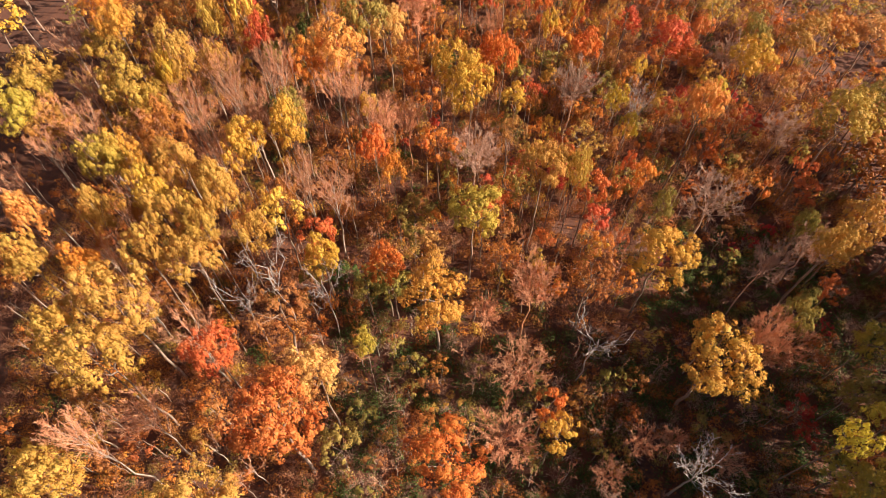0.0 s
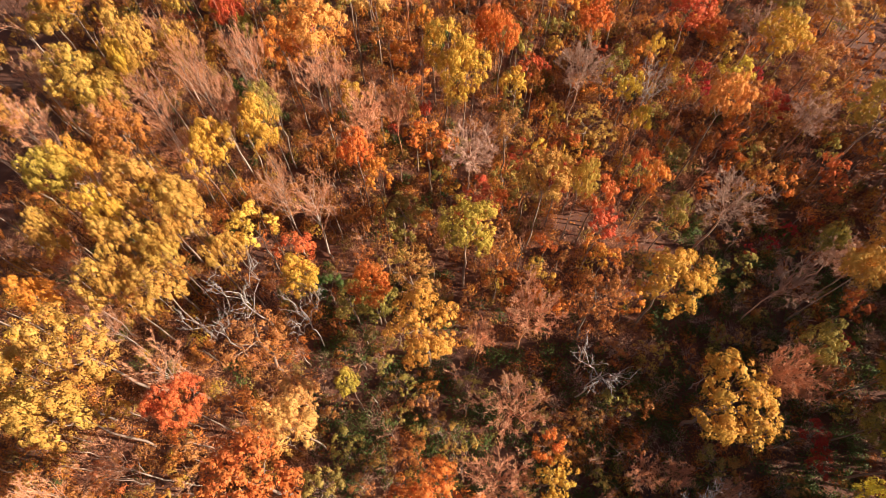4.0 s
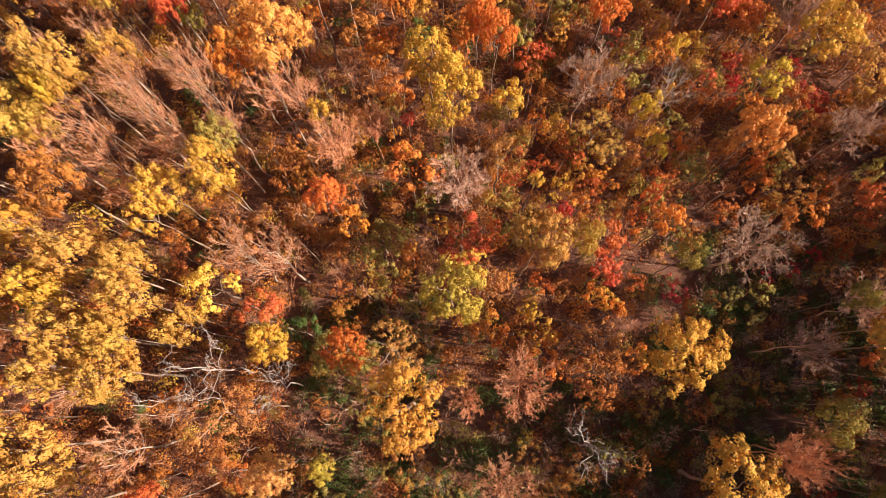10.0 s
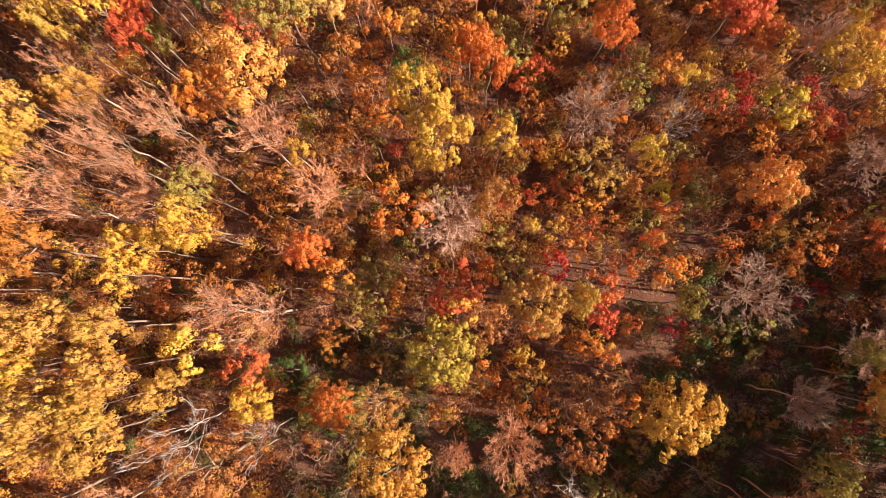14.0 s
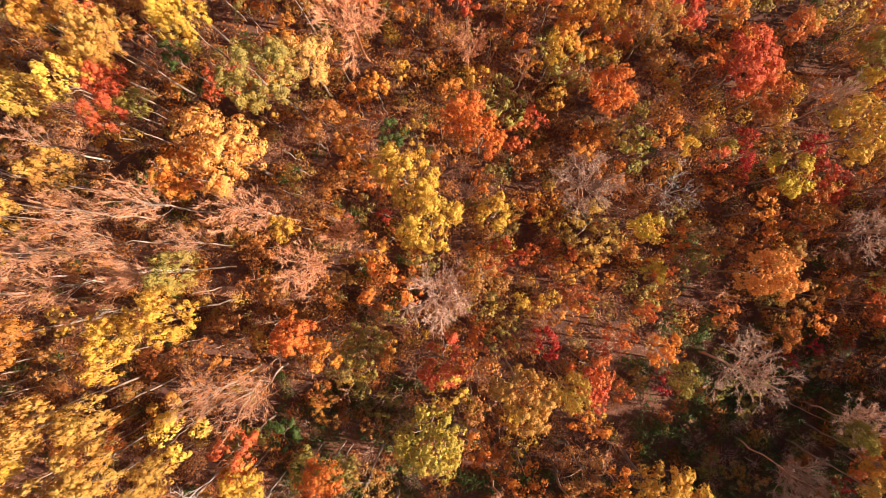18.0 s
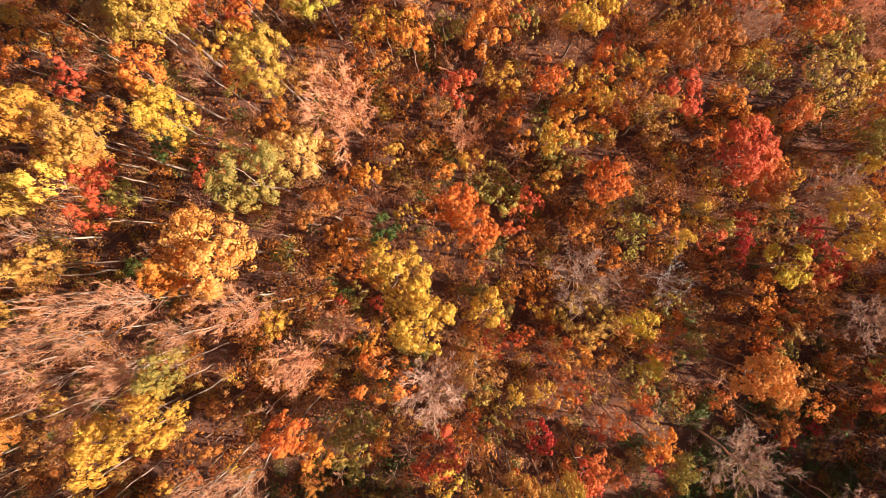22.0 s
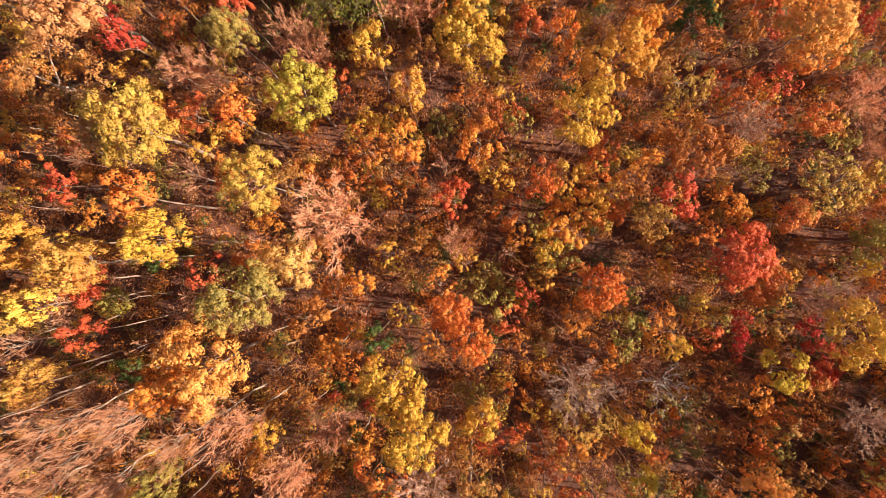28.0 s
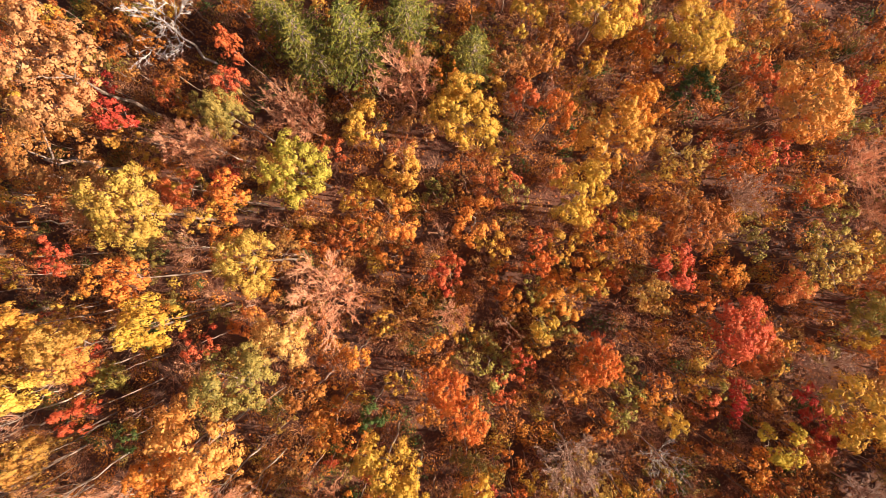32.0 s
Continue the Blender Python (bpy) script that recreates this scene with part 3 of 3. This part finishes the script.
tree("ochre", -26.4, 35.1, 22.0, 3.2)
tree("gold", 28.1, 24.8, 18.2, 4.7)
tree("ochre", -32.0, 28.6, 26.2, 4.0)
tree("ochre", -31.8, 22.7, 26.9, 3.2)
tree("globe", 7.7, 24.5, 18.4, 4.2)
tree("lime", -8.1, 26.6, 18.4, 1.4)
tree("dead", 16.4, 28.2, 16.3, 3.4)
tree("tan", -18.0, 31.2, 16.7, 3.7)
tree("globe", 36.1, 27.4, 17.6, 3.9)
tree("bare", -26.5, 28.2, 17.6, 3.5)
tree("red", -14.8, 17.2, 25.2, 4.7)
tree("red", -21.6, 23.7, 23.5, 2.7)
tree("orange", 0.6, 16.1, 14.9, 4.4)
tree("snag", 25.4, 14.6, 16.5, 4.6)
tree("larch", 37.5, 15.9, 20.5, 2.0)
tree("globe", 6.2, 17.6, 16.6, 4.2)
tree("sgold", 11.4, 18.0, 15.4, 2.4)
tree("sorange", 10.9, 21.0, 15.0, 1.8)
tree("cream", -12.2, 22.3, 23.1, 2.5)
tree("ochre", -48.0, 72.5, 17.2, 3.2)
tree("ochre", 50.0, 56.0, 20.4, 4.2)
tree("ochre", 42.8, 37.3, 19.9, 2.6)
tree("ochre", 48.2, 41.4, 19.3, 2.8)
tree("globe", 33.0, 27.3, 20.9, 3.0)
tree("ochre", -33.1, 63.0, 25.5, 2.8)
tree("bare", -27.8, 62.3, 21.7, 2.6)
tree("bare", -25.9, 59.6, 21.8, 2.5)
tree("bare", -22.4, 63.4, 21.5, 2.5)
tree("bare", -13.8, 62.5, 19.4, 3.1)
tree("bare", -30.3, 55.8, 19.4, 2.9)
tree("bare", -28.2, 52.8, 17.3, 2.7)
tree("bare", -22.2, 56.7, 21.1, 2.3)
tree("globe", -7.9, 57.3, 20.0, 3.2)
tree("globe", -4.5, 60.4, 16.1, 2.5)
tree("greybare", 4.2, 54.1, 16.0, 4.3)
tree("tan", 8.8, 56.4, 16.0, 2.4)
tree("globe", -3.6, 80.2, 20.0, 4.7)
tree("orange", -8.4, 51.4, 20.5, 2.1)
tree("sorange", -6.1, 49.3, 17.1, 1.7)
tree("sred", 5.0, 48.2, 12.9, 2.9)
tree("sgold", 9.5, 62.1, 16.1, 2.1)
tree("sorange", 24.8, 49.6, 16.1, 1.9)
tree("sred", 18.1, 47.8, 16.2, 2.1)
tree("gold", -23.2, 51.7, 21.2, 2.5)
tree("buff", -22.1, 88.7, 18.7, 3.5)
tree("rust", -32.5, 51.7, 23.7, 3.0)
tree("bare", -21.0, 63.1, 22.1, 2.5)
tree("bare", -32.2, 58.6, 20.4, 2.6)
tree("bare", -11.4, 62.0, 19.2, 2.4)
tree("thingold", 19.9, 61.0, 9.0, 3.6)
tree("tan", -2.2, 37.1, 19.2, 2.8)
tree("globe", 4.8, 32.3, 15.0, 2.2)
tree("gold", -0.7, 32.1, 19.3, 4.0)
tree("ochre", -25.6, 44.6, 23.0, 2.3)
tree("gold", -31.4, 41.8, 24.6, 2.3)
tree("ochre", -25.4, 38.0, 23.6, 2.0)
tree("ochre", -30.8, 34.7, 23.6, 2.5)
tree("dead", -13.2, 34.0, 16.5, 2.9)
tree("olive", 38.4, 30.4, 17.4, 2.3)
tree("bare", -32.2, 15.8, 24.5, 2.8)
tree("peach", -45.2, 40.2, 23.0, 2.3)
tree("ochre", -43.1, 34.1, 23.0, 2.4)
tree("ochre", -36.7, 25.6, 23.1, 2.7)
tree("ochre", -39.2, 59.1, 23.4, 3.4)
tree("bare", -42.6, 54.2, 20.1, 3.4)
tree("orange", -17.6, 65.6, 20.5, 2.6)
tree("srust", -6.0, 70.7, 14.4, 2.4)
tree("greybare", 46.3, 60.2, 13.4, 3.4)
tree("snag", -18.2, 104.8, 18.5, 5.6)
tree("fir", -6.0, 103.5, 19.5, 4.4)
tree("fir", -1.5, 104.0, 20.0, 4.6)
tree("fir", 3.5, 106.0, 18.7, 3.8)
tree("fir", 9.6, 102.0, 19.2, 3.4)
tree("fir", -9.0, 107.0, 18.6, 4.0)
tree("gold", 30.3, 102.8, 14.2, 4.0)
tree("gold", 21.4, 105.8, 15.6, 3.8)
tree("cream", -8.3, 91.1, 15.0, 2.0)
tree("tan", -28.5, 93.3, 17.8, 4.6)
tree("bare", -15.0, 94.0, 14.9, 2.6)
tree("globe", -6.0, 96.0, 15.4, 2.8)
tree("sred", -16.5, 89.7, 16.1, 2.2)
tree("ochre", -35.3, 12.3, 21.8, 3.6)
tree("ochre", -21.9, 10.3, 20.0, 4.2)
tree("bare", -29.0, 19.0, 18.9, 3.0)
tree("lime", 41.2, 12.2, 17.4, 3.2)
tree("larch", 45.2, 19.2, 14.7, 3.0)
tree("lime", 46.0, 8.0, 13.2, 3.0)
tree("scarlet", 33.0, 11.0, 7.3, 1.6)
tree("scarlet", 31.5, 8.0, 5.5, 1.5)
tree("greybare", 17.0, 12.0, 9.0, 2.5)
tree("globe", 30.0, 17.0, 9.0, 2.6)
tree("globe", 25.0, 19.0, 8.0, 2.2)
tree("bare", -37.0, 66.0, 18.0, 3.0)
tree("bare", -33.0, 69.0, 18.0, 2.8)
tree("bare", -36.0, 56.0, 19.0, 3.0)
tree("bare", -40.0, 50.0, 18.0, 3.0)
tree("peach", -48.0, 35.0, 18.0, 3.4)
tree("ochre", -50.0, 57.0, 18.9, 3.8)
tree("bare", -46.0, 62.0, 19.0, 3.2)
tree("bare", -50.0, 47.0, 19.0, 3.0)
tree("ochre", -55.0, 66.0, 18.0, 3.6)
tree("bare", -24.0, 57.0, 19.5, 2.8)
tree("bare", -19.0, 59.5, 18.0, 2.6)
tree("ochre", -34.7, 62.0, 21.3, 2.4)
tree("ochre", -36.5, 58.6, 19.8, 2.4)

tree("lime", -37.6, 46.0, 24.0, 2.7)
tree("gold", -36.8, 48.1, 23.9, 2.3)
tree("ochre", -37.9, 40.4, 22.7, 2.0)
tree("orange", -37.9, 34.2, 21.5, 2.3)
tree("rust", -34.4, 43.0, 18.0, 2.0)
tree("bare", -36.3, 35.7, 15.5, 2.5)
tree("bare", -39.9, 39.5, 14.5, 2.3)
tree("bare", -34.1, 33.3, 13.5, 2.7)
tree("srust", -29.4, 40.9, 16.1, 1.7)
tree("gold", -34.1, 60.8, 22.7, 1.5)
tree("ochre", -30.1, 66.3, 20.3, 2.1)
tree("ochre", -31.3, 72.2, 22.7, 1.9)
tree("tan", -31.0, 65.3, 18.6, 2.1)
tree("olive", 46.0, 77.4, 14.4, 2.3)
tree("sred", 48.2, 81.9, 10.4, 1.6)
tree("tan", 40.6, 75.1, 7.4, 1.7)
tree("sgold", 45.9, 75.0, 11.5, 1.2)
tree("tan", 12.9, 101.6, 12.3, 2.1)
tree("srust", 17.6, 104.5, 10.4, 1.9)
tree("sorange", 26.5, 104.3, 10.4, 2.1)
tree("sgold", 14.7, 105.5, 12.7, 2.0)
tree("sred", 36.0, 99.9, 12.7, 1.7)
tree("srust", 35.6, 97.7, 10.4, 1.6)
tree("scarlet", 46.8, 98.6, 10.4, 1.3)
tree("srust", 47.8, 103.1, 11.5, 1.9)
tree("srust", 46.3, 94.1, 8.1, 1.9)
tree("globe", 49.9, 87.4, 7.5, 2.5)
tree("cream", 63.2, 76.9, 14.4, 3.7)
tree("peach", 59.5, 78.1, 13.1, 3.4)
tree("olive", 57.5, 62.6, 16.7, 2.6)
tree("ochre", 53.6, 76.9, 14.4, 3.7)
tree("sorange", 17.6, 79.3, 11.5, 2.6)
tree("sred", 28.3, 81.8, 11.5, 2.6)
tree("lime", -52.3, 55.8, 22.7, 3.3)
tree("ochre", -52.2, 60.6, 20.3, 2.5)
tree("bare", -47.4, 56.7, 18.5, 3.2)
tree("bare", -49.5, 53.0, 17.5, 3.1)
tree("gold", -44.3, 72.2, 20.3, 2.9)
tree("bare", -51.8, 72.3, 17.5, 3.5)
tree("orange", -49.5, 79.4, 18.0, 3.3)
tree("tan", -36.9, 78.2, 18.6, 3.3)
tree("gold", -27.7, 76.4, 18.0, 2.4)
tree("red", -26.5, 74.6, 16.7, 2.4)
tree("sred", 49.4, 53.2, 6.9, 2.7)
tree("sred", 47.0, 36.8, 9.2, 2.0)
tree("olive", 42.0, 41.9, 16.7, 1.6)
tree("gold", 44.7, 39.2, 15.5, 2.1)
tree("scarlet", 40.8, 23.3, 5.7, 1.7)
tree("scarlet", 41.1, 20.3, 4.7, 1.8)
tree("olive", 44.6, 23.2, 13.1, 2.4)
tree("lime", 46.6, 28.1, 15.5, 2.4)
tree("lime", 41.2, 14.9, 10.8, 2.6)
tree("greybare", 44.8, 41.6, 13.5, 3.4)
tree("globe", 21.9, 19.2, 7.5, 2.6)
tree("globe", 17.5, 15.4, 8.5, 2.7)
tree("dead", -19.0, 35.6, 19.5, 3.5)
tree("dead", -22.1, 32.7, 18.5, 2.9)
tree("sgreen", -20.2, 76.9, 14.8, 1.6)
tree("olive", -24.4, 72.8, 14.2, 1.6)
tree("solive", 24.3, 72.3, 9.1, 1.3)
tree("solive", -3.8, 47.9, 5.7, 1.8)
tree("sgreen", -24.6, 65.7, 10.2, 1.4)
tree("solive", -10.8, 17.3, 12.6, 2.4)
tree("solive", -9.0, 37.1, 10.2, 2.7)
tree("solive", -15.5, 39.2, 9.1, 2.4)
tree("sgreen", -12.2, 39.7, 6.8, 2.1)
tree("solive", -3.6, 45.8, 6.8, 1.5)
tree("olive", -5.8, 36.8, 10.6, 2.3)
tree("solive", -3.9, 49.3, 8.0, 2.6)
tree("sorange", 40.7, 95.0, 10.2, 1.9)
tree("solive", 8.6, 63.1, 9.1, 1.8)
tree("tan", -9.1, 83.7, 11.0, 2.2)
tree("sgold", -17.2, 86.8, 11.4, 1.2)
tree("scarlet", -27.3, 100.9, 8.0, 1.4)
tree("scarlet", -5.5, 62.2, 5.7, 0.7)
tree("scarlet", -1.1, 62.3, 10.2, 0.9)
tree("scarlet", 36.0, 68.2, 6.8, 1.0)
tree("scarlet", 35.8, 65.9, 5.7, 0.8)
tree("scarlet", 42.3, 69.2, 8.0, 1.3)
tree("scarlet", 44.5, 64.1, 6.8, 1.3)
tree("scarlet", 35.4, 70.1, 8.0, 1.3)
tree("scarlet", 35.7, 67.3, 6.8, 0.8)
tree("scarlet", 45.3, 65.3, 6.8, 1.6)
tree("scarlet", 43.7, 66.4, 6.8, 1.8)
tree("globe", -17.8, 94.6, 15.5, 2.8)
tree("globe", -7.9, 97.5, 15.5, 2.8)
tree("sred", -30.1, 84.0, 12.9, 1.9)
tree("bare", -17.4, 84.6, 14.6, 2.1)
tree("sred", 14.3, 98.1, 12.9, 1.8)
tree("globe", 47.4, 91.4, 11.0, 3.3)
tree("orange", 24.7, 96.9, 15.9, 2.3)
tree("tan", 17.8, 37.4, 12.7, 2.9)
tree("sorange", -3.9, 68.4, 14.1, 2.2)
tree("orange", 8.4, 69.4, 18.3, 2.3)
tree("cream", -13.5, 26.0, 14.6, 2.5)
tree("uorange", -0.3, 55.4, 14.5, 3.0)

# ---- the young trees between them and the forest that goes on all round ----
fill = random.Random(5)


def free_at(x, y, r, share):
    return all((x - a) ** 2 + (y - b) ** 2 > (share * (r + c)) ** 2 for a, b, c in planted)


def scatter(tries, x0, x1, y0, y1, share, choose, most):
    made = 0
    for _ in range(tries):
        x, y = fill.uniform(x0, x1), fill.uniform(y0, y1)
        kind, top, r = choose(x, y)
        if kind and made < most and free_at(x, y, r, share):
            tree(kind, round(x, 1), round(y, 1), top, r)
            made += 1


def understory(x, y):
    if x > 1 and y < 33 or -14 < x < 2 and y < 46:
        kind = fill.choice(("brush", "brush", "brush", "uolive", "uolive", "urust", "utan", "wochre", "wrust", None))
        return (kind, fill.uniform(3.0, 7.0), fill.uniform(1.1, 2.2))
    if x > 24 and y < 52:
        kind = fill.choice(("brush", "brush", "urust", "uscarlet", "uolive", "utan", None, None))
        return (kind, fill.uniform(2.0, 5.0), fill.uniform(0.9, 1.6))
    if x < -6 and y < 75:
        kind = fill.choice(("brush", "brush", "utan", "utan", "wrust", "urust", "urust", "wochre", "ugold", "worange"))
        return (kind, fill.uniform(6, 13), fill.uniform(1.4, 2.2))
    if y > 56:
        kind = fill.choice(("urust", "urust", "uorange", "uorange", "uorange", "ugold", "ugold", "utan", "ured", "uolive", "uolive", "brush", "brush", "wrust"))
        return (kind, fill.uniform(6, 12), fill.uniform(1.2, 2.3))
    kind = fill.choice(("urust", "uorange", "uorange", "ugold", "ugold", "utan", "ured", "uolive", "uolive", "brush", "brush", "wochre", "wochre"))
    return (kind, fill.uniform(7, 13) if x > 4 else fill.uniform(6, 12), fill.uniform(1.2, 2.3))


def far_forest(x, y):
    if -47 < x < 47 and 6 < y < 106 or 45 < x < 50 + 0.2 * y and y < 50:
        return (None, 0, 1)
    kind = fill.choice(("fochre", "fochre", "fgold", "forange", "frust", "brush", "ftan", "folive"))
    top = fill.uniform(15, 21)
    if x > 46 and y > 44:
        top = fill.uniform(7, 12)
    return (kind, top, fill.uniform(2.8, 4.4))


# trees added past the right edge of view, sized to shade the hollow
def shade_stand(x, y):
    top = fill.uniform(21, 27) if y < 33 else fill.uniform(12, 16)
    return (fill.choice(("fochre", "frust", "folive", "forange")), top, fill.uniform(3.2, 4.4))


def edge_growth(x, y):
    kind = fill.choice(("urust", "uorange", "utan", "ugold", "uolive", "wrust"))
    return (kind, fill.uniform(5, 10), fill.uniform(2.0, 2.9))


planted.append((69.5, 81.5, 4.5))      # a small clearing stays open
# the next two rows plant the added shadow casters
scatter(1200, 51, 74, -22, 26, 0.42, shade_stand, 105)
scatter(1200, 56, 80, 18, 62, 0.42, shade_stand, 90)
scatter(12000, -47, 49, 4, 112, 0.52, understory, 740)
scatter(700, 47, 66, 40, 104, 0.5, understory, 70)
scatter(500, -62, -45, 30, 100, 0.5, understory, 50)
scatter(900, 50, 92, 52, 112, 0.55, edge_growth, 110)
scatter(4000, -98, 98, -18, 138, 0.78, far_forest, 270)


# ---- undergrowth and fallen leaves ----
def in_hollow(x, y):
    """The low ground shaded by the stand added past the right edge of view."""
    return x > 1 and y < 34 or -14 < x < 2 and y < 44 or x > 26 and y < 50


def undergrowth(name, label, colour, clumps, tall, wide, hollow, blades=150, stems=4):
    """Low leafy mounds on thin stems, all over the floor or in the shaded hollow only."""
    P, N, S, A, B = [], [], [], [], []
    while len(P) < clumps:
        x, y = rng.uniform(-54, 60), rng.uniform(4, 114)
        if in_hollow(x, y) != hollow:
            continue
        h, w = rng.uniform(0.35, 1) * tall, rng.uniform(0.5, 1) * wide
        base = np.array([x, y, ground_z(x, y)])
        o = unit(rng.normal(size=(blades, 3)) + [0, 0, 0.35])
        lump = 1 + 0.28 * np.sin(o[:, :1] * 4 + x) * np.cos(o[:, 1:2] * 4 + y)
        P.append(base + [0, 0, h * 0.6] + o * lump * rng.uniform(0.55, 1, (blades, 1)) * [w, w, h * 0.42])
        N.append(unit(o + rng.normal(size=(blades, 3)) * 0.3 + [0, 0, 0.2]))
        S.append(rng.uniform(0.12, 0.22, blades) * (0.75 + 0.25 * w))
        a = base + rng.normal(size=(stems, 3)) * [0.2, 0.2, 0]
        A.append(a)
        B.append(a + unit(rng.normal(size=(stems, 3)) * [0.4, 0.4, 0.1] + [0, 0, 1]) * h * rng.uniform(0.8, 1.2, (stems, 1)))
    lv, lf = leaflets(np.concatenate(P), np.concatenate(N), np.concatenate(S))
    A, B = np.concatenate(A), np.concatenate(B)
    sv, sf = spikes(A, B, np.full(len(A), 0.02))
    ob = new(name, make_mesh(name, np.concatenate([lv, sv]), [lf, sf + len(lv)], [LEAF[colour], TWIG], slots=[0, 1]))
    tagged(ob, label, "undergrowth", kind="stuff")


undergrowth("undergrowth", "rust-brown brush and brambles on the forest floor", "rust", 800, 3.4, 1.8, False)
undergrowth("undergrowth", "orange-leaved shrubs on the forest floor", "orange", 520, 4.0, 1.8, False)
undergrowth("undergrowth", "tan-brown brush on the forest floor", "tan", 620, 3.2, 1.7, False)
undergrowth("undergrowth", "golden-leaved shrubs on the forest floor", "gold", 200, 4.5, 1.5, False)
undergrowth("undergrowth", "low olive-green brush on the forest floor", "olive", 330, 3.4, 1.5, False)
undergrowth("undergrowth", "dark green evergreen shrubs on the forest floor", "green", 300, 3.0, 1.5, False)
undergrowth("undergrowth", "low dark green ground plants in the shade", "green", 950, 1.8, 1.7, True)
undergrowth("undergrowth", "low olive brush in the shaded hollow", "olive", 110, 2.2, 1.4, True)
undergrowth("undergrowth", "low rust brush in the shaded hollow", "rust", 330, 2.0, 1.5, True)


def twig_brush(label, twig, clumps, tall, hollow):
    """Leafless thickets: puffs of fine twigs on the forest floor."""
    A, B = [], []
    while len(A) < clumps:
        x, y = rng.uniform(-58, 60), rng.uniform(2, 114)
        if in_hollow(x, y) != hollow:
            continue
        h, k = rng.uniform(0.4, 1) * tall, 110
        base = np.array([x, y, ground_z(x, y)])
        stem = rng.uniform(0.25, 0.8, (k, 1))
        way = unit(rng.normal(size=(k, 3)) * [0.75, 0.75, 0.3] + [0, 0, 0.75])
        a = base + way * stem * h * [0.45, 0.45, 0.8]
        A.append(a)
        B.append(a + unit(way + rng.normal(size=(k, 3)) * 0.45) * h * rng.uniform(0.16, 0.36, (k, 1)))
    A, B = np.concatenate(A), np.concatenate(B)
    v, f = slivers(A, B, np.full(len(A), 0.03))
    tagged(new("twig_brush", make_mesh("twig_brush", v, [f], [twig])), label, "undergrowth", kind="stuff")


twig_brush("leafless thickets of fine tan twigs on the forest floor", TWIG, 1700, 4.5, False)
twig_brush("leafless thickets of fine grey-brown twigs in the shade", GREY_TWIG, 420, 4.0, True)

m = 14000
x, y = rng.uniform(-50, 55, m), rng.uniform(0, 116, m)
keep = np.array([not in_hollow(a, b) or rng.random() < 0.3 for a, b in zip(x, y)])
x, y, m = x[keep], y[keep], int(keep.sum())
v, f = leaves(np.stack([x, y, ground_z(x, y) + 0.05], -1), unit(rng.normal(size=(m, 3)) * 0.35 + [0, 0, 1]), rng.uniform(0.2, 0.42, m))
tagged(new("fallen_leaves", make_mesh("fallen_leaves", v, [f], [LEAF["rust"]])), "fallen rust-coloured leaves strewn over the ground", "leaves", kind="stuff")
